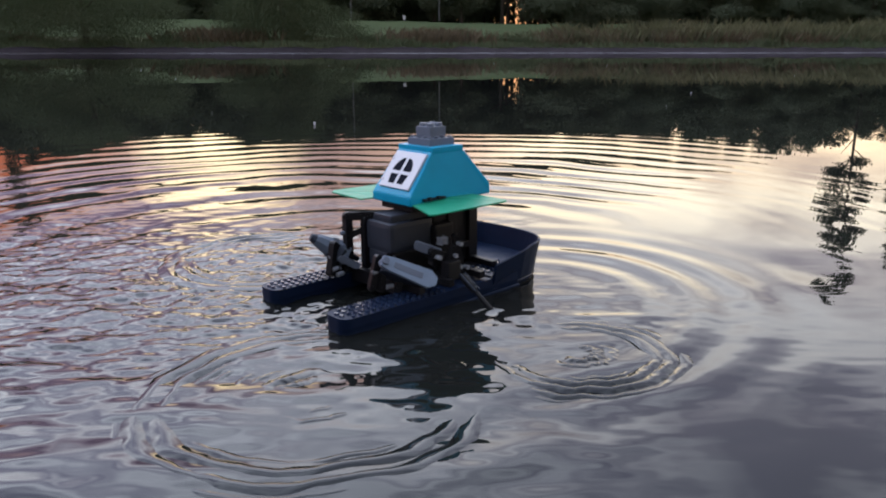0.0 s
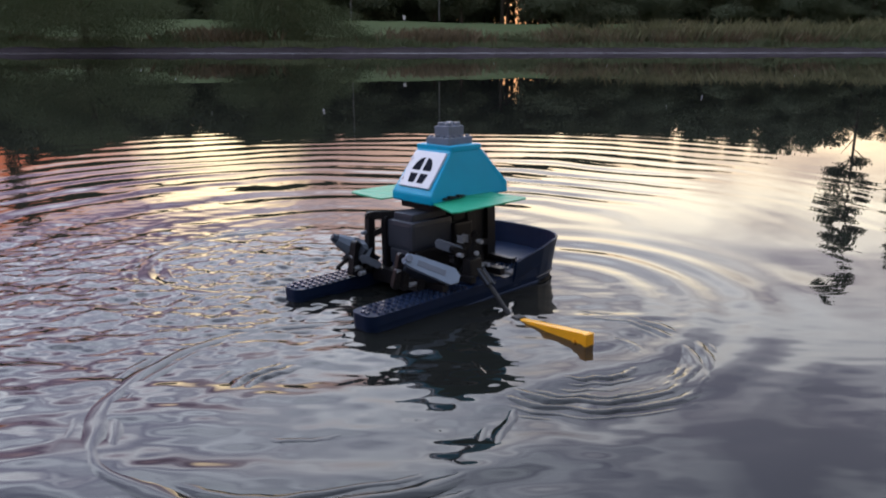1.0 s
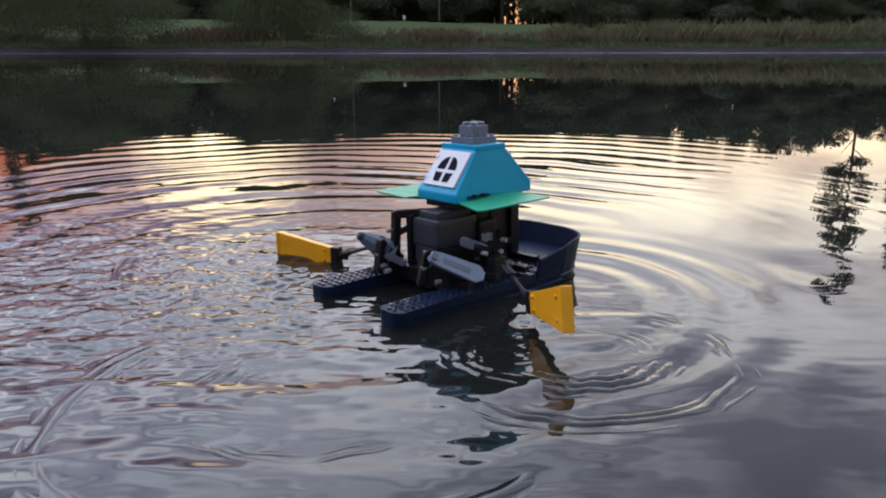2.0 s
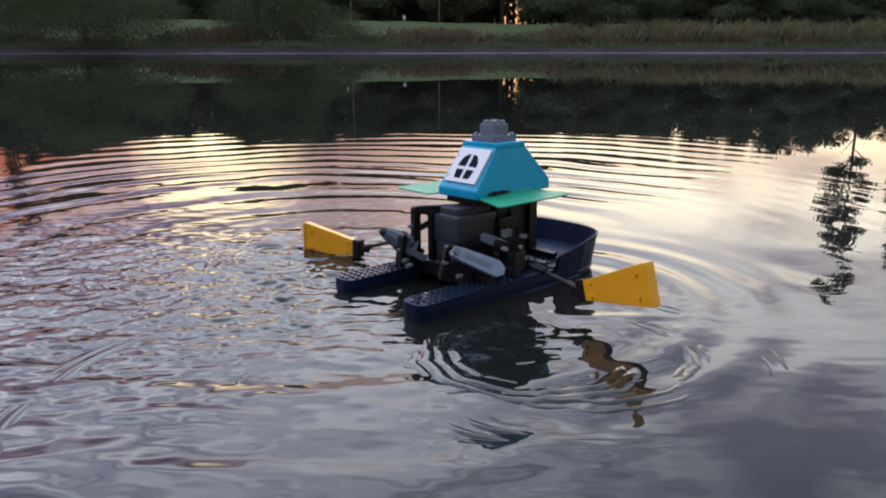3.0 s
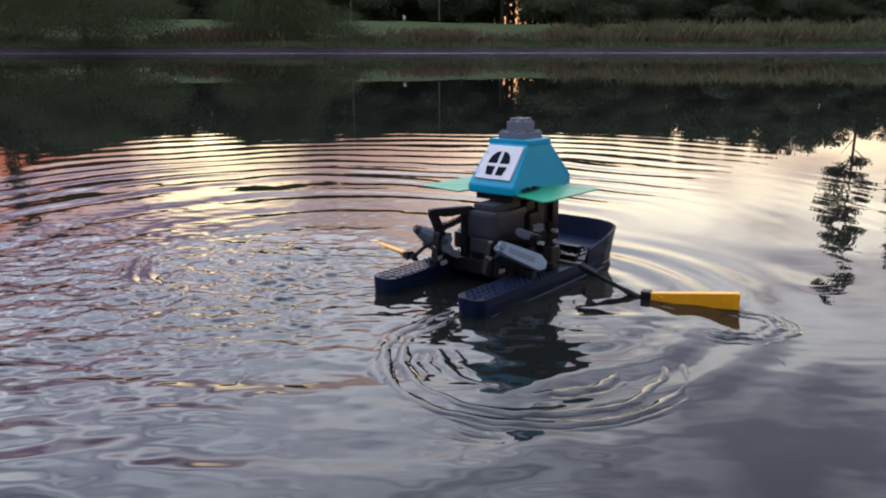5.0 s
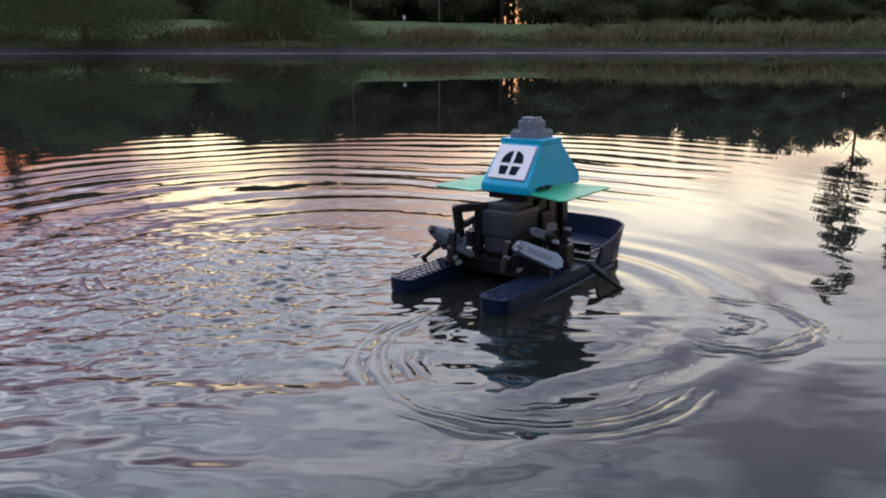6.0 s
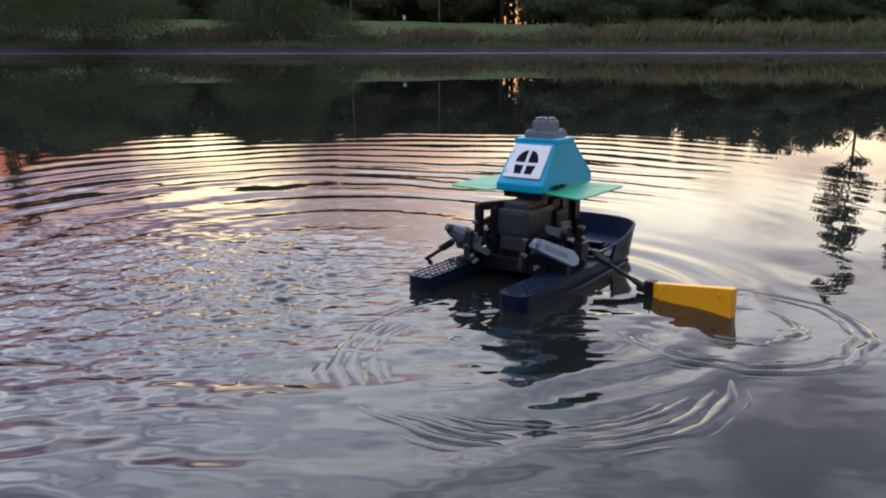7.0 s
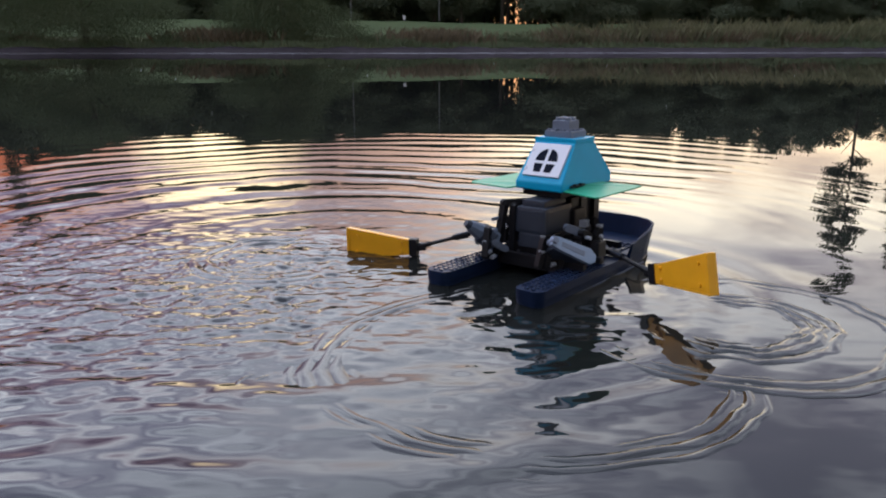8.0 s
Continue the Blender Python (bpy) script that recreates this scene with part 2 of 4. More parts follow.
def vnoise(x, y, seed):
    """Smooth value noise, one lattice cell per unit."""
    xi, yi = np.floor(x).astype(np.int64), np.floor(y).astype(np.int64)
    fx, fy = x - xi, y - yi
    fx, fy = fx * fx * (3 - 2 * fx), fy * fy * (3 - 2 * fy)

    def h(i, j):
        k = (i * 374761393 + j * 668265263 + seed * 974711) & 0xFFFFFFFF
        k = ((k ^ (k >> 13)) * 1274126177) & 0xFFFFFFFF
        return ((k ^ (k >> 16)) & 0xFFFF) / 32767.5 - 1
    return (h(xi, yi) * (1 - fx) + h(xi + 1, yi) * fx) * (1 - fy) + (h(xi, yi + 1) * (1 - fx) + h(xi + 1, yi + 1) * fx) * fy


def ridged(x, y, seed):
    """Noise with soft crests, for torn-up water."""
    return 1 - 2 * np.abs(vnoise(x, y, seed)) ** 0.8


def water_height(x, y):
    """Height of the ruffled pond: wide arcs round the boat, chop in the churned wake, calm far out."""
    wob = 0.05 * vnoise(x * 3, y * 3, 3) + 0.012 * vnoise(x * 11, y * 11, 4)
    r = np.hypot(x + 0.16, y - 0.98) + wob
    open_side = 1 - 0.95 * np.clip((x / np.maximum(y, 0.3) - 0.06 - 0.14 * np.clip((y - 1.35) / 0.4, 0, 1)) / 0.24, 0, 1)
    patch = np.clip(0.75 + 0.8 * vnoise(x * 2.2, y * 1.1, 6), 0.1, 1.5)
    arcs = 0.0016 * np.exp(-((r - 0.95) / 0.66) ** 2) * np.sin(2 * np.pi * (r + 0.05 * r * r) / 0.125 + 3.0 * vnoise(x * 1.9, y * 1.4, 5)) * open_side * (0.5 + 0.5 * patch)
    arcs += 0.0009 * np.exp(-((r - 0.75) / 0.5) ** 2) * np.sin(2 * np.pi * r / 0.061 + 3.0 * vnoise(x * 2.5, y * 2.5, 8)) * patch * open_side
    arcs += (0.0006 * vnoise(x * 5, y * 13, 7) + 0.0004 * vnoise(x * 9, y * 26, 17)) * np.exp(-((y - 1.5) / 0.6) ** 2) * (open_side - 0.1)
    arcs = arcs * (1 - 0.5 * np.clip((y - 1.4) / 0.5, 0, 1))
    # bow wave spreading over the open water
    r2 = np.hypot(x - 0.09, y - 0.83) + 0.4 * wob
    front = np.exp(-((r2 - 0.22) / 0.10) ** 2) * np.clip((x - 0.05) / 0.15, 0, 1)
    swell = 0.0009 * front * np.sin(2 * np.pi * r2 / 0.066 + 1.0 * vnoise(x * 3, y * 3, 9))
    swell += 0.0010 * vnoise(x * 6 - y * 3, y * 7 + x * 3, 10) * np.exp(-((x - 0.38) / 0.16) ** 2 - ((y - 0.85) / 0.2) ** 2)
    # churned water astern and to port
    c = np.exp(-(np.clip(np.abs(x + 0.36) - 0.16, 0, 9) / 0.16) ** 2 - ((y - 0.92) / 0.24) ** 2)
    tear = np.clip(0.7 + 0.9 * vnoise(x * 5, y * 5, 14), 0.15, 1.6)
    chop = 0.0009 * ridged(x * 17, y * 25, 11) + (0.0013 * vnoise(x * 36, y * 48, 12) + 0.0011 * vnoise(x * 74, y * 96, 13) + 0.0008 * vnoise(x * 120, y * 150, 15)) * tear
    calm = 1 - np.clip((x - 0.02) / 0.16, 0, 1)
    c2 = np.exp(-((x + 0.24) / 0.30) ** 2 - ((y - 0.70) / 0.13) ** 2)
    bend = 0.8 * vnoise(x * 5, y * 5, 2)
    soft = 0.0012 * ridged(x * 7 + bend, y * 13 + bend, 21) + 0.0011 * vnoise(x * 16 + bend, y * 30 + bend, 22) + 0.0010 * vnoise(x * 34, y * 70, 23) + 0.0006 * vnoise(x * 80, y * 130, 24)
    near = 1.3 * (0.0011 * vnoise(x * 4 + 0.5 * y + bend, y * 8, 37) + 0.0013 * vnoise(x * 9 + bend, y * 21 + bend, 45) + 0.0009 * vnoise(x * 20 + bend, y * 48 - bend, 33) + 0.0004 * vnoise(x * 45, y * 95, 34)) * np.exp(-((y - 0.5) / 0.30) ** 2) * (0.15 + 0.85 * calm)
    # quieter water inside the rings that the oars raise
    still = 1.0
    for cx, cy, cr in ((-0.10, 0.56, 0.17), (0.12, 0.65, 0.11), (0.09, 0.65, 0.16), (0.30, 0.72, 0.14)):
        still = still * (1 - 0.3 * np.exp(-(np.hypot(x - cx, y - cy) / cr) ** 4))
    fine = 0.00036 * vnoise(x * 50, y * 80, 41) * np.exp(-((y - 0.8) / 0.7) ** 2) * calm
    c3 = np.exp(-((x - 0.06) / 0.17) ** 2 - ((y - 0.76) / 0.11) ** 2)
    hullside = 0.0008 * vnoise(x * 24, y * 40, 61) + 0.0005 * vnoise(x * 60, y * 84, 62)
    far = 0.00010 * vnoise(x * 6, y * 3.5, 51) * np.clip((y - 1.2) / 1.5, 0, 1)
    return arcs + swell + chop * c + hullside * c3 + (soft * (0.72 * c2 + 0.4 * c) + 0.9 * near * np.clip((y - 0.38) / 0.16, 0.3, 1)) * still + fine + far


def pond():
    th = np.radians(np.concatenate([np.arange(40.0, 6.0, -0.05), np.arange(6.0, 0.30, -0.10)]))
    ys = np.concatenate([[-3.0, -1.5, -0.5, 0.0, 0.15, 0.25], EYE_H / np.tan(th), [56, 64]])
    ys = ys[ys < 64.1]
    side = 0.90 * 1.055 ** np.arange(1, 80)
    side = side[side < 62]
    xs = np.concatenate([-side[::-1], np.linspace(-0.90, 0.90, 700), side])
    X, Y = np.meshgrid(xs, ys)
    Z = water_height(X / 0.953, Y / 0.953) * np.clip((2.6 - np.abs(X)) / 1.2, 0, 1) * np.clip((Y - 0.24) / 0.12, 0, 1) * np.clip((12 - Y) / 4, 0, 1)
    n, m = X.shape
    v = np.stack([X, Y, Z], -1).reshape(-1, 3)
    i = np.arange(n * m).reshape(n, m)
    f = np.stack([i[:-1, :-1], i[:-1, 1:], i[1:, 1:], i[1:, :-1]], -1).reshape(-1, 4)
    tagged(new("water", arrays_mesh("water", v, f, WATER)), "dark rippled pond water reflecting the dusk sky", "water", kind="structure")


pond()


# ---- trees, reeds and things on the far bank ----
def leaf_cloud(rng, centres, count, size, droop=0.0):
    """Many small folded leaves scattered in ellipsoids (x, y, z, rx, ry, rz), thinner towards the edges."""
    c = np.array(centres)
    w = c[:, 3] * c[:, 4] * c[:, 5]
    pick = rng.choice(len(c), count, p=w / w.sum())
    d = rng.normal(size=(count, 3))
    d /= np.linalg.norm(d, axis=1)[:, None]
    rad = rng.random(count) ** 0.45 * (1 + 0.18 * rng.normal(size=count))
    p = c[pick, :3] + d * rad[:, None] * c[pick, 3:]
    s = size * (0.6 + 0.8 * rng.random(count))[:, None]
    u = rng.normal(size=(count, 3))
    u[:, 2] -= droop
    u /= np.linalg.norm(u, axis=1)[:, None]
    t = np.cross(u, rng.normal(size=(count, 3)))
    t /= np.linalg.norm(t, axis=1)[:, None]
    n = np.cross(u, t)
    a = p - u * s
    b = p + t * s * 0.5 + n * s * 0.15
    e = p + u * s
    f = p - t * s * 0.5 + n * s * 0.15
    v = np.stack([a, b, e, f], 1).reshape(-1, 3)
    return v, np.arange(count * 4).reshape(-1, 4)


def trunk_mesh(rng, height, r, limbs, lean=0.03):
    bm = bmesh.new()
    p, q = Vector((0, 0, -0.3)), None
    for k in range(4):
        q = Vector((rng.normal() * lean * height * (k + 1) / 4, rng.normal() * lean * height * (k + 1) / 4, height * (k + 1) / 4))
        add_rod(bm, p, q, r * (1 - 0.22 * k), r * (1 - 0.22 * (k + 1)), 8)
        p = q
    for k in range(limbs):
        h = height * (0.3 + 0.6 * k / max(1, limbs - 1))
        g = rng.random() * 6.28
        ln = min(height * (0.16 + 0.16 * rng.random()), 2.6)
        add_rod(bm, (0, 0, h), (math.cos(g) * ln, math.sin(g) * ln, h + ln * 0.6), r * 0.35, r * 0.1, 6)
    return bm


def tree(name, label, seed, height, r, crown, leaves, size, mat, limbs=7, droop=0.0, group=""):
    rng = np.random.default_rng(seed)
    ob = tagged(new(name), label, "tree" if "tree" in name else "bush", group)
    part("trunk", trunk_mesh(rng, height * 0.82, r, limbs), BARK, ob)
    v, f = leaf_cloud(rng, crown, leaves, size, droop)
    v[:, 2] = np.maximum(v[:, 2], 0.03)
    cr = new("crown", arrays_mesh("crown", v, f, mat, smooth=False))
    cr.parent = ob
    return ob


def crown_blobs(seed, height, low, width, n):
    """Uneven clumps that make a crown between heights low and height."""
    rng = np.random.default_rng(seed)
    out = []
    for k in range(n):
        h = low + (height - low) * (k + 0.5) / n
        wide = width * (0.45 + 0.75 * math.sin(math.pi * min(1, (k + 1.2) / (n + 0.6))))
        g = rng.random() * 6.28
        off = wide * 0.45 * rng.random()
        out.append((math.cos(g) * off, math.sin(g) * off, h, wide * (0.5 + 0.3 * rng.random()), wide * (0.5 + 0.3 * rng.random()),
                    (height - low) / n * (0.7 + 0.5 * rng.random())))
    return out


def place(base, spots):
    """Stand the tree at the first spot and copies of it at the others: x, y, turn, size."""
    for k, (x, y, turn, size) in enumerate(spots):
        m = pose(x, y, bank_z(x, y) - 0.05, 0, 0, turn)
        if k == 0:
            base.matrix_basis = m @ Matrix.Diagonal((size, size, size, 1))
        else:
            ob = copy_thing(base, m)
            ob.scale = (size, size, size)


HEIGHTS = (9.2, 10.2, 8.4, 9.8)


def skyline(az):
    """How high the treetops stand, in degrees, along the far wood."""
    return float(np.interp(az, [-40, -30, -27.5, -26, -23.5, -22.5, -18, -17.4, -15.2, -14.6, -8, -4, 2, 8, 14, 20, 25.0, 26.0, 34, 40],
                           [6.4, 6.2, 6.5, 7.8, 7.8, 6.9, 6.9, 5.9, 5.9, 8.3, 8.3, 7.6, 7.5, 7.4, 6.9, 6.7, 6.8, 5.6, 5.5, 6.0]))


def far_wood():
    rng = np.random.default_rng(5)
    kinds = []
    for k, (h, low, w) in enumerate(zip(HEIGHTS, (0.4, 0.8, 0.3, 3.9), (3.6, 3.2, 4.0, 3.4))):
        kinds.append(tree("woodland_tree", "dark leafy woodland tree at the lawn's edge", 40 + k, h, 0.20 + 0.03 * k,
                          crown_blobs(60 + k, h, low, w, 8), 15000, 0.125, LEAF, group="trees of the far wood"))
    spots = [[], [], [], []]
    for row, (y0, step) in enumerate(((93, 4.3), (99, 4.6), (106, 5.0), (114, 5.6))):
        x = -78.0 + row * 1.3
        while x < 84:
            px, py = x + rng.normal() * 0.5, y0 + rng.normal() * 1.4
            az = math.degrees(math.atan2(px, py))
            gap = 3.3 < az < 6.8
            if abs(az) > 34:
                x += step
                continue
            k = 3 if gap else (int(rng.integers(0, 3)))
            top = math.hypot(px, py) * math.tan(radians(skyline(az))) - 0.3 * rng.random() - 0.25 * (row == 0)
            size = (top - bank_z(px, py)) / HEIGHTS[k]
            spots[k].append((px, py, float(rng.integers(0, 360)), size))
            x += step * (0.85 + 0.3 * rng.random())
    for k in range(6):
        spots[3].append((6.4 + 1.1 * k + 0.2 * rng.normal(), 97 + 9 * rng.random(), float(rng.integers(0, 360)), 0.80 + 0.2 * rng.random()))
    for base, s in zip(kinds, spots):
        place(base, s)


far_wood()


def undergrowth():
    """Dark belt of bushes and brambles under the wood, open where the sunset shows through."""
    rng = np.random.default_rng(31)
    blobs = []
    x = -95.0
    while x < 100:
        if not 3.2 < math.degrees(math.atan2(x, 112)) < 6.6:
            blobs.append((x, 112 + rng.normal() * 2, 4.6 + rng.random(), 2.2, 1.6, 2.6 + rng.random()))
        else:
            blobs.append((x, 112, 3.2, 1.4, 0.8, 0.9))
            blobs.append((x + rng.normal(), 108 + rng.normal(), 4.4 + 2.2 * rng.random(), 0.5, 0.4, 0.35))
            blobs.append((x + rng.normal(), 104 + rng.normal(), 7.2 + 0.9 * rng.random(), 1.2, 0.6, 0.6))
        if not 3.2 < math.degrees(math.atan2(x, 109)) < 6.6:
            blobs.append((x + 0.8, 109 + rng.normal(), 3.7, 1.6, 1.0, 1.2))
        if x > 9:
            blobs.append((x + 0.4, 104 + rng.normal(), 4.2, 1.6, 1.0, 1.5))
        x += 1.7
    v, f = leaf_cloud(rng, blobs, 120000, 0.20)
    hang = [(6.2 + 6.6 * rng.random(), 101 + 5 * rng.random(), 3.9 + 3.9 * rng.random(), 0.55, 0.4, 0.45) for k in range(85)]
    v2, f2 = leaf_cloud(rng, hang, 7500, 0.14)
    v, f = np.concatenate([v, v2]), np.concatenate([f, f2 + len(v)])
    tagged(new("undergrowth", arrays_mesh("undergrowth", v, f, LEAF, smooth=False)), "dark bramble undergrowth beneath the far wood", "undergrowth", kind="stuff")


undergrowth()

crown_rng = random.Random(8)
TALL_CROWN = [(crown_rng.uniform(-1, 1) * wide, crown_rng.uniform(-1, 1) * wide, h + crown_rng.uniform(-0.6, 0.6), 1.0 + 0.4 * wide * crown_rng.random(), 1.0, 0.65)
              for h, wide, n in ((8.0, 2.6, 1), (9.8, 2.4, 2), (11.5, 2.3, 3), (13.2, 2.3, 4), (15.0, 2.4, 4), (16.8, 2.5, 4), (18.6, 2.0, 4), (20.4, 1.6, 3), (22.2, 1.2, 2),
                                 (24.0, 0.8, 2), (25.8, 0.6, 1), (27.4, 0.4, 1)) for k in range(n)]
tall = tree("tall_tree", "tall slender sparse tree against the dusk sky", 71, 28.0, 0.22,
            TALL_CROWN, 9000, 0.17, LEAF, 12, group="tall trees")
place(tall, [(49.2, 92, 0, 1.0), (57.0, 94, 80, 0.86), (-51.0, 92, 140, 0.84)])

willow = tree("willow_bush", "broad grey-green willow overhanging the muddy bank", 81, 6.6, 0.25,
              crown_blobs(82, 6.7, 0.2, 4.6, 7) + [(-4.5, 0, 2.0, 2.6, 2.2, 2.0), (4.2, -0.4, 1.9, 2.6, 2.2, 1.9), (-1.5, -1.5, 1.5, 3.2, 2.0, 1.5)],
              150000, 0.036, WILLOW, 9, droop=0.8)
place(willow, [(-22.6, 50.4, 0, 0.98)])
shrub = tree("alder_bush", "dense dark green alder bush at the water's edge", 84, 6.4, 0.2,
             crown_blobs(85, 6.3, 0.2, 3.6, 7) + [(-2.6, 0, 1.6, 2.2, 2.0, 1.5), (2.9, -0.3, 1.2, 2.4, 1.8, 1.2), (4.6, -0.6, 0.6, 1.6, 1.2, 0.6)],
             130000, 0.036, WILLOW, 9, droop=0.4)
place(shrub, [(-10.3, 51.8, 0, 0.98)])
thicket = tree("round_tree", "dark bushy tree standing behind the reeds", 88, 6.6, 0.22, crown_blobs(89, 6.4, 0.5, 3.0, 7), 52000, 0.060, LEAF, 8)
place(thicket, [(12.2, 64.0, 0, 1.0), (16.6, 68.0, 120, 0.95), (-31.5, 56.0, 50, 0.95), (27.5, 72.0, 220, 1.0), (36.0, 76.0, 30, 1.05)])


def blades(name, label, seed, count, mat, pick, tall_lo, tall_hi, wide):
    """Upright tapering grass blades on the bank; pick draws x and distance from the waterline."""
    rng = np.random.default_rng(seed)
    x, s, hgt = pick(rng, count)
    y = shore(x) + s
    z = rise(s) - 0.03
    h = hgt * (tall_lo + (tall_hi - tall_lo) * rng.random(count))
    g = rng.random(count) * np.pi
    dx, dy = np.cos(g) * wide, np.sin(g) * wide
    lx, ly = rng.normal(size=count) * 0.28 * h, rng.normal(size=count) * 0.28 * h
    P = lambda a, b, c: np.stack([a, b, c], -1)
    v = np.stack([P(x - dx, y - dy, z), P(x + dx, y + dy, z), P(x + dx * 0.8 + lx * 0.4, y + dy * 0.8 + ly * 0.4, z + h * 0.6), P(x + lx, y + ly, z + h)], 1)
    i = np.arange(count)[:, None] * 4
    f = np.concatenate([i + np.array([[0, 1, 2]]), i + np.array([[0, 2, 3]])], 0)
    ob = new(name, arrays_mesh(name, v.reshape(-1, 3), f, mat, smooth=False))
    tagged(ob, label, "grass", kind="stuff")


def reed_belt(rng, n):
    x = rng.uniform(-34, 40, n)
    s = rng.uniform(3.4, 8.4, n)
    h = 0.55 + 0.45 * vnoise(x * 0.45, s * 0.6, 4) + np.clip((x - 6) / 12, 0, 0.8)
    bare = np.interp(x, [-34, -31, -30, -17, -16, -14, -13, -6, -5, 4, 6, 8], [0.7, 0.7, 0.2, 0.2, 0.8, 0.8, 0.25, 0.25, 0.5, 0.5, 0.8, 1.0])
    return x, s, np.clip(h * bare, 0.12, 1.6) * (0.75 + 0.5 * np.abs(vnoise(x * 1.7, s * 1.7, 5)))


def russet_belt(rng, n):
    c = np.array([-31.5, -15.0, -13.8, -1.0, 0.5, 9.0, 15.0, 20.0, 26.0])
    x = c[rng.integers(0, len(c), n)] + rng.normal(size=n) * 1.5
    return x, rng.uniform(3.0, 6.4, n), np.ones(n)


def low_belt(rng, n):
    x = rng.uniform(-36, 42, n)
    return x, 2.0 + np.abs(rng.normal(size=n)) * 1.6, np.ones(n)


blades("reeds", "dry straw-coloured reeds and tall grass on the bank", 101, 26000, REED, reed_belt, 0.6, 1.2, 0.022)
blades("dock_stems", "russet seed heads of dock among the grass", 102, 7000, RUSSET, russet_belt, 0.5, 1.15, 0.03)
blades("bank_grass", "short green grass fringe above the mud", 103, 14000, WILLOW, low_belt, 0.12, 0.45, 0.025)


def bank_shrubs(name, label, seed, mat, spots, count, tall):
    """Low tangles of leaves and stems on the slope."""
    rng = np.random.default_rng(seed)
    blobs = []
    for x in spots:
        for k in range(4):
            px, s = x + rng.normal() * 0.9, rng.uniform(2.8, 6.0)
            h = tall * (0.5 + 0.7 * rng.random())
            blobs.append((px, float(shore(px)) + s, float(rise(s)) + h * 0.4, 0.8 + 0.5 * rng.random(), 0.5, h * 0.6))
    v, f = leaf_cloud(rng, blobs, count, 0.055)
    tagged(new(name, arrays_mesh(name, v, f, mat, smooth=False)), label, "shrubs", kind="stuff")


bank_shrubs("low_shrubs", "low grey-green shrubs tangled in the bank grass", 121, WILLOW, [-33, -28, -17, -14, -5, -3.6, 1.5, 5, 9, 13.5, 18, 22, 24, 28, 31], 30000, 0.75)
bank_shrubs("rusty_shrubs", "rust-brown dying shrubs on the bank", 122, RUSSET, [-30, -26.5, -15.2, -13.2, -1.6, 0.2, 7.5, 11, 16, 20.5, 26], 20000, 0.6)


def sheen_line():
    """Pale strip at the far waterline, coloured as the sheen of sky on the water."""
    xs = np.linspace(-45, 50, 260)
    rng = np.random.default_rng(9)
    bright = np.interp(xs, [-45, -33, -28, -27, -15.5, -14.5, -9, -8, -4, -3, 2, 3, 30, 50], [0.3, 0.6, 0.6, 0.02, 0.02, 1, 0.9, 0.05, 0.05, 0.8, 0.8, 1, 1.2, 1.2])
    w = (0.03 + 0.06 * rng.random(260)) * bright
    y = shore(xs)
    lo = np.stack([xs, y - w, np.full(260, 0.006)], -1)
    hi = np.stack([xs, y + 0.05 * bright, np.full(260, 0.018)], -1)
    v = np.concatenate([lo, hi])
    i = np.arange(259)
    f = np.stack([i, i + 1, i + 261, i + 260], -1)
    tagged(new("shore_sheen", arrays_mesh("shore_sheen", v, f, SHEEN)), "pale strip painted as sky sheen along the far waterline", "shore", kind="structure")


sheen_line()


def lamp_post(x, y, h):
    ob = tagged(new("lamp_post"), "slim grey lamp post on the lawn", "lamp post", "lamp posts")
    bm = bmesh.new()
    add_rod(bm, (0, 0, 0), (0, 0, 0.8), 0.075, 0.07, 10)
    add_rod(bm, (0, 0, 0.8), (0, 0, h), 0.05, 0.035, 10)
    part("pole", bm, STEEL, ob)
    bm = bmesh.new()
    add_rod(bm, (0, 0, h), (0, 0, h + 0.12), 0.12, 0.2, 12)
    add_rod(bm, (0, 0, h + 0.12), (0, 0, h + 0.2), 0.22, 0.05, 12)
    part("lantern", bm, STEEL, ob)
    ob.matrix_basis = pose(x, y, bank_z(x, y))


lamp_post(-9.4, 82.0, 5.2)
lamp_post(-0.4, 84.0, 5.2)


def litter_bin(x, y):
    ob = tagged(new("litter_bin"), "small pale litter bin on the lawn", "bin")
    bm = bmesh.new()
    add_rod(bm, (0, 0, 0.05), (0, 0, 0.42), 0.13, 0.16, 12)
    part("drum", bm, WHITE, ob)
    part("rim", add_rod(bmesh.new(), (0, 0, 0.42), (0, 0, 0.46), 0.175, 0.17, 12), WHITE, ob)
    part("foot", add_rod(bmesh.new(), (0, 0, 0.0), (0, 0, 0.05), 0.10, 0.10, 12), STEEL, ob)
    ob.matrix_basis = pose(x, y, bank_z(x, y))


litter_bin(-4.0, 82.5)


# ---- the rowing boat: x forward, y to port, z up from the waterline ----
boat = tagged(new("toy_rowing_boat"), "navy brick-built toy catamaran with turquoise roof and yellow oars", "toy boat")
HULL_MID = -0.008


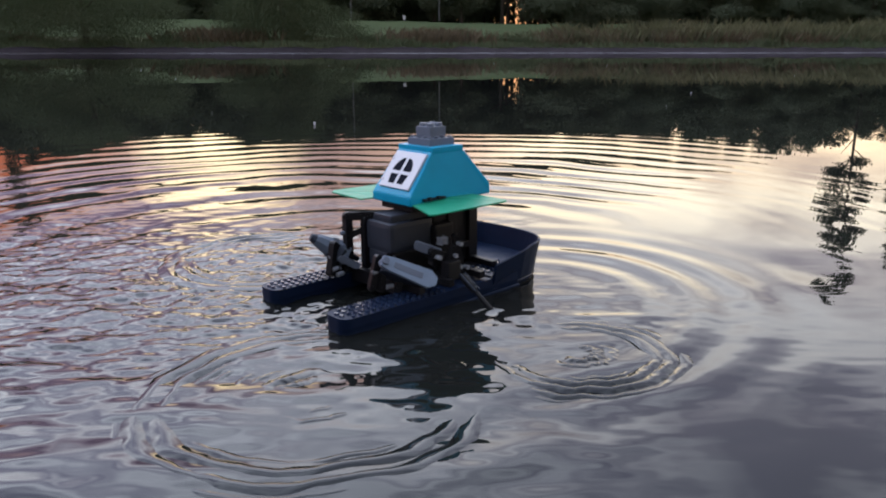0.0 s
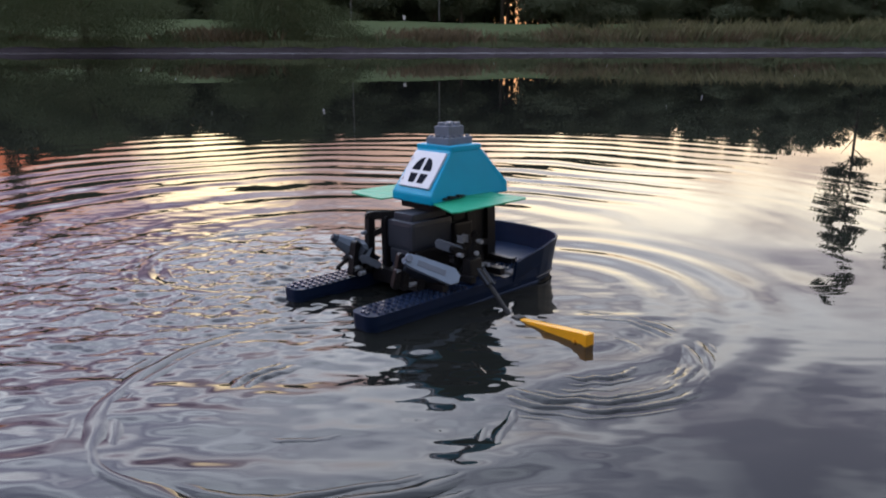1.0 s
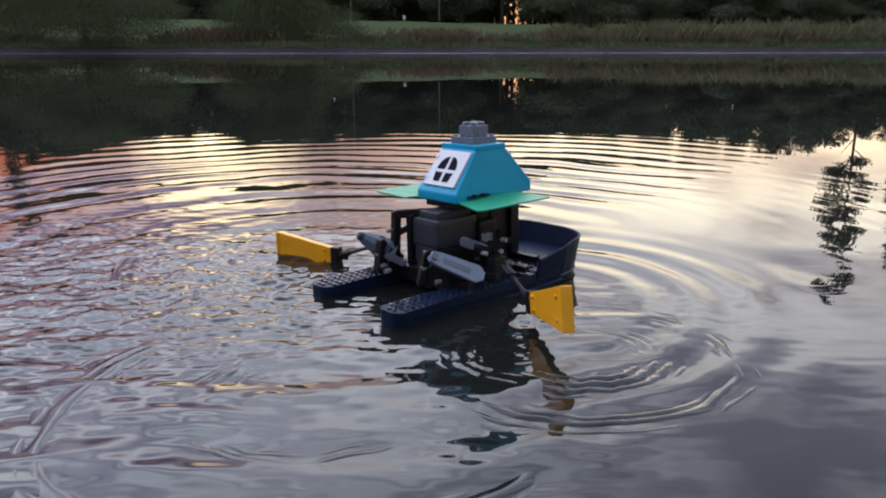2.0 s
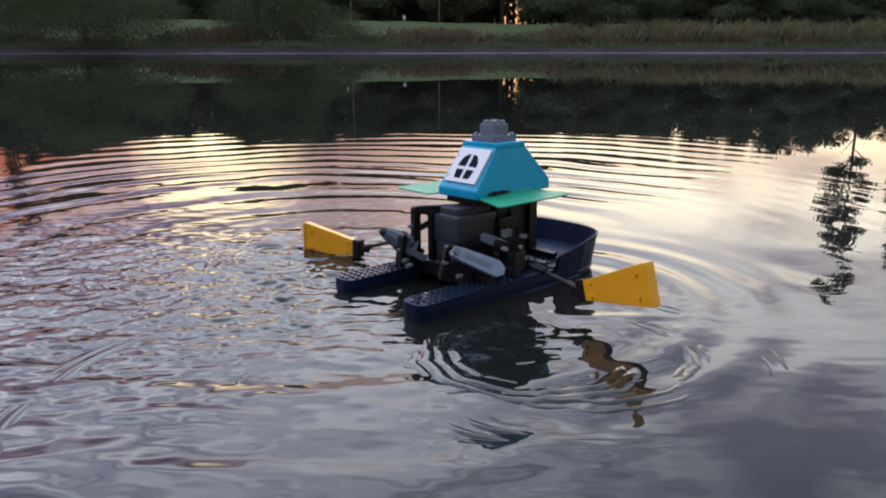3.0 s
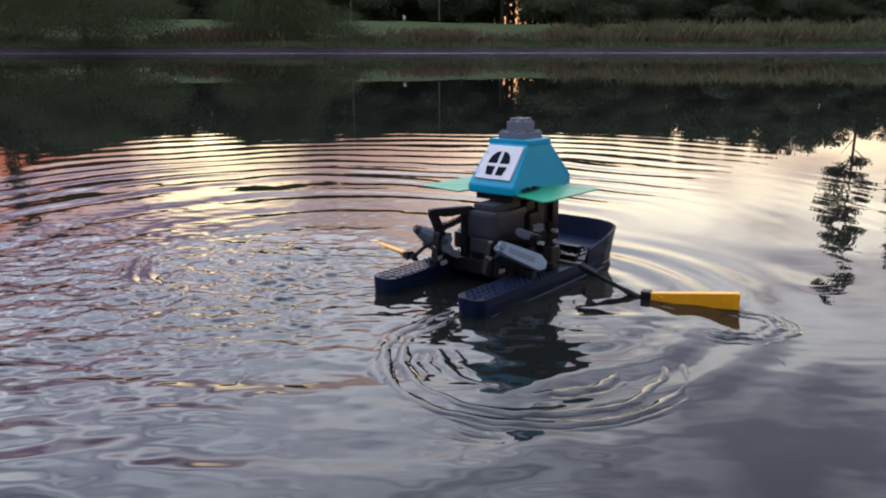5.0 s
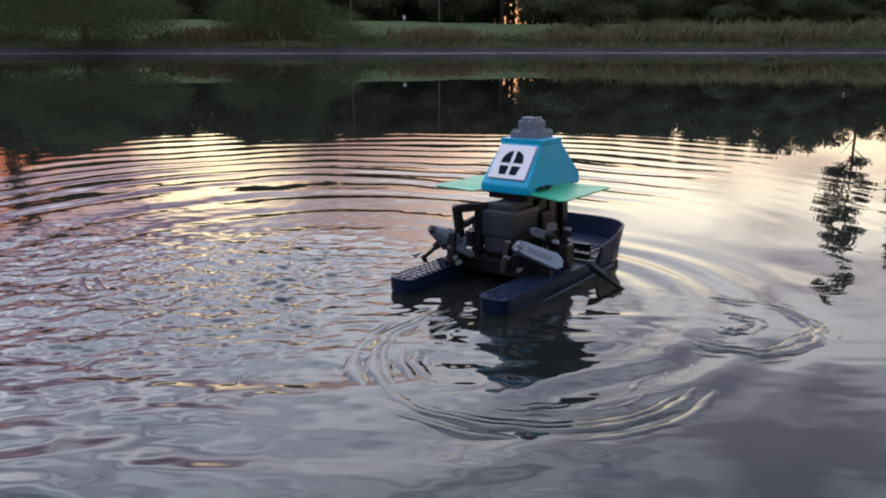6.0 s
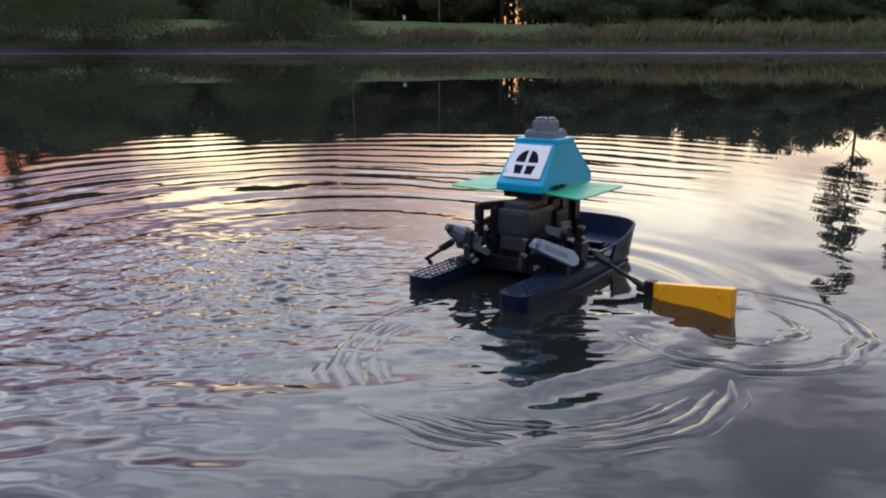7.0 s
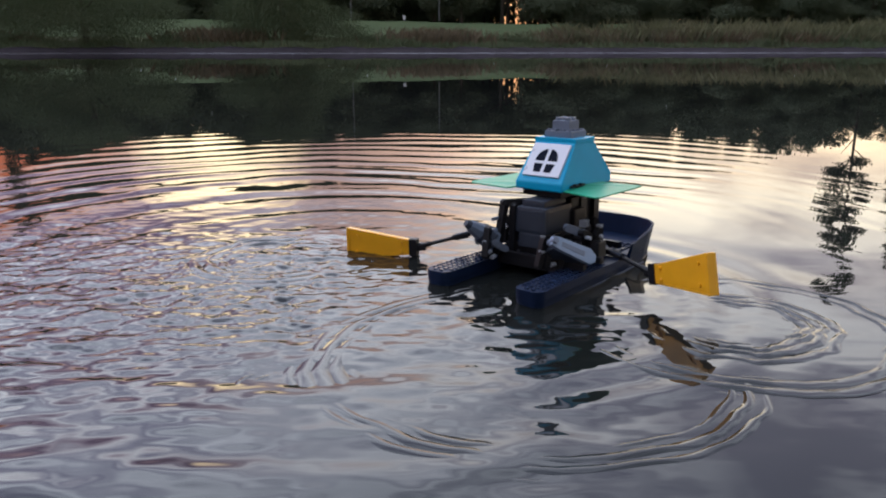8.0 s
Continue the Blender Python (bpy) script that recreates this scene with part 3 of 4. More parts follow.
def sponson(y0, y1):
    """A long narrow float with a rounded stern and a slightly flared side."""
    bm = bmesh.new()
    levels = ((-0.022, 0.0045, 0.006), (-0.004, 0.0018, 0.002), (0.016, 0.0006, 0.0), (0.0195, 0.0, 0.0), (0.0285, 0.0, 0.0))
    rings = []
    for z, inset, back in levels:
        a, b, r = y0 + inset, y1 - inset, 0.011
        pts = [(0.11, a), (0.11, b)]
        for k in range(7):
            g = math.pi / 2 * k / 6
            pts.append((-0.126 + back + r - r * math.sin(g), b - r + r * math.cos(g)))
        for k in range(7):
            g = math.pi / 2 * k / 6
            pts.append((-0.126 + back + r - r * math.cos(g), a + r - r * math.sin(g)))
        rings.append([bm.verts.new((x, y, z)) for x, y in pts])
    n = len(rings[0])
    for lo, hi in zip(rings, rings[1:]):
        for i in range(n):
            bm.faces.new((lo[i], lo[(i + 1) % n], hi[(i + 1) % n], hi[i]))
    bm.faces.new(rings[0][::-1])
    bm.faces.new(rings[-1])
    bmesh.ops.recalc_face_normals(bm, faces=bm.faces)
    return bm


TUB_AFT = 0.070


def bow_outline(z, grow):
    """Half-round blunt bow in plan at height z."""
    hw, tip = 0.0735 + grow, 0.171 + grow
    pts = [(TUB_AFT, HULL_MID - hw)]
    for k in range(25):
        g = -math.pi / 2 + math.pi * k / 24
        c, s = math.cos(g), math.sin(g)
        pts.append((0.118 + (tip - 0.118) * abs(c) ** 0.62, HULL_MID + hw * math.copysign(abs(s) ** 0.62, s)))
    pts.append((TUB_AFT, HULL_MID + hw))
    return [Vector((x, HULL_MID + (y - HULL_MID) * (1 - 2.2 * max(0.0, x - 0.105)), z)) for x, y in pts]


def bow_section():
    bm = bmesh.new()
    rows = [bow_outline(-0.022, -0.010), bow_outline(0.0, -0.003), bow_outline(0.014, 0.002), bow_outline(0.016, 0.0035),
            bow_outline(0.0175, 0.0025), bow_outline(0.036, 0.0055), bow_outline(0.0535, 0.009),
            bow_outline(0.0535, 0.0062), bow_outline(0.030, 0.002)]
    for row in rows:                       # the rim drops towards the waist
        for p in row:
            if p.z > 0.03:
                p.z -= 0.011 * max(0.0, (0.135 - p.x) / 0.065)
    rings = [[bm.verts.new(p) for p in row] for row in rows]
    for lo, hi in zip(rings, rings[1:]):
        for i in range(len(lo) - 1):
            bm.faces.new((lo[i], lo[i + 1], hi[i + 1], hi[i]))
    bm.faces.new(rings[0][::-1])
    bm.faces.new(rings[-1])
    bm.faces.new([r[0] for r in rings])
    bm.faces.new([r[-1] for r in rings][::-1])
    bmesh.ops.recalc_face_normals(bm, faces=bm.faces)
    return bm


part("port_float", sponson(0.036, 0.068), NAVY, boat)
part("starboard_float", sponson(-0.085, -0.051), NAVY, boat)
part("bow_tub", bow_section(), NAVY, boat)
for nm, ya in (("port_float_studs", 0.040), ("starboard_float_studs", -0.081)):
    part(nm, add_studs(bmesh.new(), [(-0.120 + 0.008 * i, ya + 0.008 * j) for i in range(26) for j in range(4)
                                     if not (i == 0 and j in (0, 3)) and not (ya < 0 and i > 15)], 0.0285), STUD, boat)
part("deck_studs", add_studs(bmesh.new(), [(0.080 + 0.008 * i, HULL_MID - 0.060 + 0.008 * j) for i in range(6) for j in range(4)], 0.030), STUD, boat)


part("port_chine", add_prism(bmesh.new(), [(-0.11, 0.0682, 0.0185), (0.12, 0.0682, 0.0185), (0.12, 0.0695, 0.0175), (-0.11, 0.0695, 0.0175)], (0, 0, -0.0022)), NAVY, boat)
part("starboard_chine", add_prism(bmesh.new(), [(-0.11, -0.0862, 0.0105), (0.11, -0.0862, 0.0150), (0.11, -0.0878, 0.0140), (-0.11, -0.0878, 0.0095)], (0, 0, -0.0022)), NAVY, boat)
rim = bmesh.new()
edge = [p for p in bow_outline(0.0540, 0.0078)]
for p in edge:
    p.z -= 0.011 * max(0.0, (0.135 - p.x) / 0.065)
for p, q in zip(edge, edge[1:]):
    add_rod(rim, p, q, 0.0016, n=6)
part("rim_bead", rim, NAVY, boat, "rounded rim bead of the navy bow")

# roof
ROOF_Z = 0.108
SLOPE = [Vector((0.0, 0, 0.1175)), Vector((0.037, 0, 0.1645))]


def roof_shell():
    bm = bmesh.new()
    hw, tw = 0.032, 0.0270
    prof = [(0.0, ROOF_Z), (0.0, 0.1175), (0.037, 0.1645), (0.0775, 0.1645), (0.119, ROOF_Z + 0.012), (0.119, ROOF_Z)]
    wid = [hw, hw, tw, tw, hw, hw]
    a = [bm.verts.new((x, -w, z)) for (x, z), w in zip(prof, wid)]
    b = [bm.verts.new((x, w, z)) for (x, z), w in zip(prof, wid)]
    bm.faces.new(a)
    bm.faces.new(b[::-1])
    for i in range(6):
        j = (i + 1) % 6
        bm.faces.new((a[i], b[i], b[j], a[j]))
    bmesh.ops.recalc_face_normals(bm, faces=bm.faces)
    bmesh.ops.bevel(bm, geom=bm.edges[:], offset=0.0022, segments=3, affect="EDGES", profile=0.6)
    return bm


roof = part("roof", roof_shell(), TEAL, boat, "turquoise plastic house roof")
part("roof_ridge", add_box(bmesh.new(), (0.0345, -0.0280, 0.1600), (0.0800, 0.0280, 0.1665), 0.0015), TEAL, roof)


def slope_frame(foot, head, outward):
    """Pose on a roof slope: x across, y up the slope, z outward."""
    up = (head - foot).normalized()
    across = up.cross(Vector(outward)).normalized()
    out = across.cross(up)
    m = Matrix.Identity(4)
    for i, c in enumerate((across, up, out)):
        for r in range(3):
            m[r][i] = c[r]
    m.translation = foot
    return m


def window(name, m):
    """White frame on the slope with four dark panes, the upper two arched."""
    bm = add_box(bmesh.new(), (-0.0246, 0.0075, -0.001), (0.0246, 0.0520, 0.0026), 0.0010, m)
    fr = part(name, bm, WHITE, roof, "white plastic window frame with four panes")
    def pane(pts):
        part("pane", add_prism(bmesh.new(), [m @ Vector((u, v, 0.0020)) for u, v in pts], (m.to_3x3() @ Vector((0, 0, 0.0009)))), SHADE, fr, "dark window pane")
    for sgn in (-1, 1):
        arch = [(sgn * 0.0022, 0.0280)]
        for k in range(9):
            g = math.pi / 2 * k / 8
            arch.append((sgn * (0.0022 + 0.0125 * math.cos(g)), 0.0280 + 0.0160 * math.sin(g)))
        pane(arch)
        pane([(sgn * 0.0022, 0.0240), (sgn * 0.0140, 0.0240), (sgn * 0.0115, 0.0125), (sgn * 0.0022, 0.0125)])
    for v in (0.014, 0.040):
        part("hinge", add_box(bmesh.new(), (-0.0243, v, 0.0020), (-0.0216, v + 0.004, 0.0036), 0.0005, m), WHITE, fr)
    return fr


window("aft_window", slope_frame(SLOPE[0], SLOPE[1], (-1, 0, 0.8)))
window("fore_window", slope_frame(Vector((0.119, 0, 0.1195)), Vector((0.0775, 0, 0.1645)), (1, 0, 0.9)))

chimney = part("chimney", add_box(bmesh.new(), (0.0400, -0.0180, 0.1655), (0.0760, 0.0180, 0.1740), 0.0008), MID_GREY, boat, "stepped blue-grey brick chimney")
part("chimney_brick", add_box(bmesh.new(), (0.0465, -0.0115, 0.1740), (0.0695, 0.0115, 0.1860), 0.0008), MID_GREY, chimney)
part("chimney_studs", add_studs(bmesh.new(), [(0.0522 + 0.0116 * i, -0.0058 + 0.0116 * j) for i in range(2) for j in range(2)], 0.1860, 0.0042, 0.0036, 14), MID_GREY, chimney)
part("step_studs", add_studs(bmesh.new(), [(0.0440 + 0.0094 * i, -0.0141 + 0.0094 * j) for i in range(4) for j in range(4) if i in (0, 3) or j in (0, 3)], 0.1740, 0.0026, 0.0020, 10), MID_GREY, chimney)

# green eaves plate under the roof
eaves = bmesh.new()
add_prism(eaves, [(-0.018, 0.083, 0.1105), (-0.016, 0.033, 0.1090), (0.004, 0.030, 0.1088), (0.004, -0.030, 0.1088), (-0.021, -0.085, 0.1105),
                  (-0.017, -0.0895, 0.1108), (0.083, -0.0905, 0.1108), (0.088, -0.086, 0.1105), (0.094, 0.0, 0.1088), (0.086, 0.084, 0.1105), (-0.012, 0.088, 0.1108)], (0, 0, 0.0014))
part("eaves_plate", eaves, GREEN, boat, "thin green plastic plate sticking out as eaves")
for k in range(5):
    part("eaves_clip", add_box(bmesh.new(), (0.016 + 0.0065 * k, -0.0365 - 0.001 * (k % 2), 0.1122), (0.0205 + 0.0065 * k, -0.0325, 0.1145 + 0.0012 * (k % 2)), 0.0006), BLACK, boat)

# tower under the roof and rowing gear
part("roof_plate", add_box(bmesh.new(), (0.008, -0.026, 0.1000), (0.108, 0.026, 0.1075), 0.0008), BLACK, boat)
for x, y, lean in ((0.066, -0.020, 0.004), (0.100, -0.020, 0.0), (0.066, 0.016, 0.004), (0.100, 0.016, 0.0)):
    part("tower_post", add_prism(bmesh.new(), [(x - 0.006 + lean, y - 0.004, 0.030), (x + 0.007 + lean, y - 0.004, 0.030), (x + 0.007 + lean, y + 0.004, 0.030), (x - 0.006 + lean, y + 0.004, 0.030)], (-lean, 0, 0.072), 0.0008), BLACK, boat)
for z in (0.048, 0.092):
    for y in (-0.020, 0.016):
        part("tower_beam", add_box(bmesh.new(), (0.063, y - 0.0037, z), (0.108, y + 0.0037, z + 0.0075), 0.0012), BLACK, boat)
for x in (-0.030, 0.010, 0.055, 0.095):
    part("cross_beam", add_box(bmesh.new(), (x, max(-0.080, -0.060 - 0.5 * (0.095 - x)), 0.0302), (x + 0.0075, 0.052, 0.0375), 0.0010), BLACK, boat)
part("gear_deck", add_box(bmesh.new(), (-0.030, -0.046, 0.022), (0.110, 0.034, 0.0305), 0.001), BLACK, boat)

motor = part("motor_block", add_box(bmesh.new(), (-0.022, -0.0250, 0.060), (0.038, 0.0165, 0.0915), 0.0050), MOTOR, boat, "dark grey motor and battery block")
part("motor_cap", add_box(bmesh.new(), (-0.016, -0.019, 0.0890), (0.034, 0.0115, 0.0990), 0.0030), MOTOR, motor)
part("motor_body", add_box(bmesh.new(), (-0.018, -0.026, 0.0300), (0.046, 0.012, 0.0605), 0.0025), BLACK, motor)
part("motor_face", add_box(bmesh.new(), (-0.0225, -0.019, 0.044), (-0.0175, 0.011, 0.0605), 0.0018), MOTOR, motor)
# added black filler blocks for the dark mass between motor and tower
part("gear_filler", add_box(bmesh.new(), (0.036, -0.030, 0.0305), (0.064, 0.020, 0.0830), 0.0030), BLACK, motor)
part("gear_filler_top", add_box(bmesh.new(), (0.040, -0.022, 0.0825), (0.066, 0.014, 0.0960), 0.0030), BLACK, motor)
# another added filler, closes the dark gap between the tower posts
part("tower_filler", add_box(bmesh.new(), (0.070, -0.0190, 0.0310), (0.100, 0.0150, 0.0915), 0.0020), BLACK, boat)


def liftarm(p, q, wide, thick, holes, parent, mat=BLACK, name="liftarm", up=(0, 0, 1)):
    """A round-ended pierced beam from p to q; the pin holes are recessed rings."""
    p, q = Vector(p), Vector(q)
    d = (q - p).normalized()
    y = Vector(up).cross(d)
    y = y.normalized() if y.length > 0.1 else Vector((0, 1, 0))
    z = d.cross(y)
    m = Matrix(((d.x, y.x, z.x, p.x), (d.y, y.y, z.y, p.y), (d.z, y.z, z.z, p.z), (0, 0, 0, 1)))
    ln, r = (q - p).length, wide / 2
    pts = [(ln + r * math.sin(math.pi * k / 8), -thick / 2, r * math.cos(math.pi * k / 8)) for k in range(9)]
    pts += [(-r * math.sin(math.pi * k / 8), -thick / 2, -r * math.cos(math.pi * k / 8)) for k in range(9)]
    bm = bmesh.new()
    add_prism(bm, [m @ Vector(c) for c in pts], m.to_3x3() @ Vector((0, thick, 0)))
    for k in range(holes):
        t = ln * k / max(1, holes - 1)
        add_rod(bm, m @ Vector((t, -thick * 0.58, 0)), m @ Vector((t, thick * 0.58, 0)), r * 0.72, n=12)
    return part(name, bm, mat, parent)


# aft frame on the port side
LINK_FOOT = Vector((-0.034, 0.033, 0.038))
crank_post = liftarm((0, 0, 0), (0, 0, 0.056), 0.0085, 0.0075, 7, boat, BLACK, "crank_post")
crank_bar = liftarm((0, 0, 0), (0.036, -0.026, 0.0005), 0.0085, 0.0075, 5, boat, BLACK, "crank_bar")
crank_brace = liftarm((0, 0, 0), (0.026, -0.019, 0.014), 0.0065, 0.006, 4, boat, BLACK, "crank_brace")
liftarm((-0.020, 0.020, 0.040), (-0.020, 0.020, 0.090), 0.0075, 0.0075, 6, boat)
for z in (0.048, 0.062, 0.076):
    part("pin", add_rod(bmesh.new(), (-0.0425, 0.034, z), (-0.0300, 0.034, z), 0.0022, n=10), MID_GREY, boat, "grey connector pin")


def side_motor(sgn):
    """Tapered fairing that slopes outboard and down, with a recessed slot, a grey hub and pins."""
    y = lambda v: HULL_MID * 0.6 + sgn * v
    a, b = Vector((-0.056, y(0.047), 0.0650)), Vector((-0.013, y(0.074), 0.0410))
    u = (b - a).normalized()
    out = Vector((-0.55, sgn * 0.55, 0.62))
    n = (out - u * out.dot(u)).normalized()
    w = n.cross(u)
    m = Matrix.Identity(4)
    for i, c in enumerate((u, w, n)):
        for r in range(3):
            m[r][i] = c[r]
    m.translation = a
    ln = (b - a).length
    ob = part("fairing", add_prism(bmesh.new(), [m @ Vector(p) for p in ((0.0, -0.0055, 0), (0.010, -0.0075, 0), (ln - 0.004, -0.0096, 0), (ln + 0.004, -0.004, 0), (ln + 0.004, 0.004, 0), (ln - 0.004, 0.0096, 0), (0.010, 0.0075, 0), (0.0, 0.0055, 0))],
                                   m.to_3x3() @ Vector((0, 0, 0.0052)), 0.0012), FAIRING, boat, "blue-grey plastic fairing over the rowing gear")
    part("fairing_slot", add_box(bmesh.new(), (0.013, -0.0030, 0.0048), (ln - 0.012, 0.0030, 0.0056), 0.0003, m), MID_GREY, ob)
    part("fairing_hub", add_rod(bmesh.new(), m @ Vector((0.003, 0, -0.004)), m @ Vector((0.003, 0, 0.0085)), 0.0042, 0.0036, 14), MID_GREY, ob)
    part("fairing_skirt", add_box(bmesh.new(), (0.004, -0.0080, -0.020), (ln - 0.004, 0.0080, 0.0005), 0.0026, m), DARK_GREY, ob)
    # links and pale pins below
    liftarm((-0.060, y(0.036), 0.036), (-0.053, y(0.038), 0.066), 0.0070, 0.0070, 4, boat, BLACK, "dark_link")
    liftarm((-0.052, y(0.040), 0.034), (-0.048, y(0.041), 0.062), 0.0075, 0.0075, 4, boat)
    liftarm((-0.036, y(0.047), 0.032), (-0.028, y(0.052), 0.056), 0.0075, 0.0075, 4, boat)
    liftarm((-0.030, y(0.030), 0.040), (-0.046, y(0.036), 0.050), 0.0075, 0.0075, 3, boat, MID_GREY, "grey_link")
    for x, v, z in ((-0.055, 0.034, 0.040), (-0.050, 0.031, 0.034), (-0.044, 0.044, 0.036), (-0.056, 0.038, 0.052)):
        part("pin", add_rod(bmesh.new(), (x - 0.004, y(v), z), (x + 0.004, y(v + 0.001), z), 0.0028, 0.0024, 10), PALE_GREY, boat, "pale grey connector pin")


for sgn in (-1, 1):
    side_motor(sgn)
nose, tail = Vector((-0.063, 0.052, 0.0700)), Vector((-0.034, 0.040, 0.0500))
cover = part("port_motor_cover", add_rod(bmesh.new(), nose, tail, 0.0065, 0.0150, 8), COVER, boat, "tapered blue-grey motor cover")
part("cover_cap", add_rod(bmesh.new(), nose + (nose - tail) * 0.16, nose, 0.0040, 0.0058, 8), DARK_GREY, cover)
part("cover_band", add_rod(bmesh.new(), nose.lerp(tail, 0.45), nose.lerp(tail, 0.6), 0.0110, 0.0126, 8), DARK_GREY, cover)


def gear(c, r, teeth, axis):
    """A toothed wheel with a hub."""
    bm = bmesh.new()
    a = Vector(axis).normalized()
    add_rod(bm, Vector(c) - a * 0.0035, Vector(c) + a * 0.0035, r, n=teeth * 2)
    for v in bm.verts:
        d = v.co - Vector(c)
        if (d - a * d.dot(a)).length > r * 0.5 and v.index % 4 < 2:
            v.co -= (d - a * d.dot(a)) * 0.14
    add_rod(bm, Vector(c) - a * 0.006, Vector(c) + a * 0.006, r * 0.34, n=10)
    return part("gear_wheel", bm, BLACK, boat)


# crank gear ahead of the fairings, both sides
for sgn in (-1, 1):
    y = lambda v: HULL_MID * 0.6 + sgn * v
    gear((0.022, y(0.046), 0.052), 0.0125, 12, (0, 1, 0))
    gear((0.042, y(0.046), 0.045), 0.0095, 10, (0, 1, 0))
    liftarm((0.020, y(0.054), 0.040), (0.032, y(0.060), 0.064), 0.0075, 0.0075, 4, boat)
    liftarm((0.010, y(0.050), 0.063), (0.040, y(0.056), 0.050), 0.0075, 0.0075, 5, boat)
    liftarm((0.052, y(0.050), 0.033), (0.046, y(0.046), 0.072), 0.0075, 0.0075, 6, boat)
    liftarm((0.004, y(0.034), 0.068), (0.020, y(0.048), 0.060), 0.0090, 0.0075, 3, boat, MID_GREY, "grey_link")
    part("axle", add_rod(bmesh.new(), (0.022, y(0.020), 0.052), (0.022, y(0.066), 0.052), 0.0022, n=8), BLACK, boat)
    part("oarlock", add_box(bmesh.new(), (0.014, y(0.064) - 0.006, 0.034), (0.032, y(0.064) + 0.006, 0.054), 0.002), BLACK, boat)
    for x, v, z in ((0.012, 0.056, 0.058), (0.030, 0.061, 0.058), (0.038, 0.060, 0.044), (0.052, 0.056, 0.040), (0.046, 0.052, 0.066), (0.020, 0.0605, 0.047)):
        part("pin", add_rod(bmesh.new(), (x, y(v - 0.003), z), (x, y(v + 0.0045), z), 0.0024, n=10), PALE_GREY, boat, "pale grey connector pin")
    part("white_bush", add_box(bmesh.new(), (0.030, y(0.036), 0.066), (0.038, y(0.042), 0.072), 0.0015), PALE_GREY, boat, "pale grey bush")


part("roof_bush", add_box(bmesh.new(), (0.046, -0.037, 0.0965), (0.060, -0.029, 0.1020), 0.0016), WHITE, boat, "white bush under the eaves")


# oars: blade pieces run outboard from the collar along x
def oar_blade(name):
    bm = bmesh.new()
    a, b, la, lb = 0.0098, 0.0205, 0.006, 0.093
    add_prism(bm, [(la, -0.0040, -a), (lb, -0.0045, -b), (lb, -0.0045, b), (la, -0.0040, a)], (0, 0.0085, 0), 0.0012)
    ob = part(name, bm, YELLOW, boat, "yellow plastic oar blade")
    part("collar", add_box(bmesh.new(), (-0.003, -0.0056, -0.0112), (0.0075, 0.0056, 0.0112), 0.0014), BLACK, ob)
    part("socket", add_rod(bmesh.new(), (-0.014, 0, 0), (-0.002, 0, 0), 0.0034, 0.0048, 12), BLACK, ob)
    for x in (0.018, 0.080):
        for s in (-1, 1):
            z = s * (0.55 * (a + (b - a) * (x - la) / (lb - la)))
            part("rivet", add_rod(bmesh.new(), (x, -0.0062, z), (x, 0.0066, z), 0.0020, n=10), YELLOW, ob)
    part("tip_ridge", add_box(bmesh.new(), (0.0905, -0.0055, -0.0200), (0.0945, 0.0052, 0.0200), 0.0010), YELLOW, ob)
    return ob


def oar_shaft(name):
    ob = part(name, add_rod(bmesh.new(), (-0.078, 0, 0), (-0.010, 0, 0), 0.0024, n=10), BLACK, boat, "black oar shaft")
    part("joint", add_rod(bmesh.new(), (-0.022, 0, 0), (-0.004, 0, 0), 0.0032, 0.0040, 10), BLACK, ob)
    for v in (-0.0034, 0.0034):
        part("slide_rod", add_rod(bmesh.new(), (-0.078, v, 0.0030), (-0.054, v, 0.0030), 0.0010, n=8), DARK_GREY, ob, "dark grey slide rod")
    part("sleeve", add_rod(bmesh.new(), (-0.074, 0, 0), (-0.056, 0, 0), 0.0042, 0.0038, 10), BLACK, ob)
    return ob


oar_starboard, oar_port = oar_blade("starboard_blade"), oar_blade("port_blade")
shaft_starboard, shaft_port = oar_shaft("starboard_shaft"), oar_shaft("port_shaft")


# ---- rings of ripples raised by the strokes, and white specks on the water ----
RING_TIMES = [0.25 * k for k in range(33)]
rings = []


def crest(r, wave, tall, seed, lee):
    """One round ridge of water of radius r, higher on some sides than on others and low towards lee (degrees)."""
    na, prof = 200, np.linspace(-1, 1, 9)
    g = np.linspace(0, 2 * np.pi, na, endpoint=False)
    u, w = np.cos(g), np.sin(g)
    wob = (1 + 0.05 * vnoise(u * 1.6 + 9, w * 1.6, seed)) * r + 0.0032 * vnoise(u * 5 + 30 * r, w * 5, seed + 1) + 0.0008 * vnoise(u * 14 + 60 * r, w * 14, seed + 2)
    high = tall * (0.66 + 0.62 * vnoise(u * 2.2 + 12 * r, w * 2.2, seed + 3) + 0.36 * vnoise(u * 8 + 40 * r, w * 8, seed + 4))
    side = np.cos(g - radians(lee))
    high = np.maximum(high * (1 - 0.5 * np.clip(side + 0.2, 0, 1)), 0.08 * tall)
    sunk = 0.0030 * np.clip(side - 0.1, 0, 1)
    R = wob[None, :] + prof[:, None] * wave * 0.62
    Z = high[None, :] * np.cos(prof * np.pi)[:, None] - 0.5 * tall * (np.abs(prof) > 0.8)[:, None] - sunk[None, :]
    v = np.stack([R * u, R * w, Z], -1).reshape(-1, 3)
    i = np.arange(9 * na).reshape(9, na)
    j = np.roll(i, -1, axis=1)
    return arrays_mesh("crest", v, np.stack([i[:-1], i[1:], j[1:], j[:-1]], -1).reshape(-1, 4), WATER)


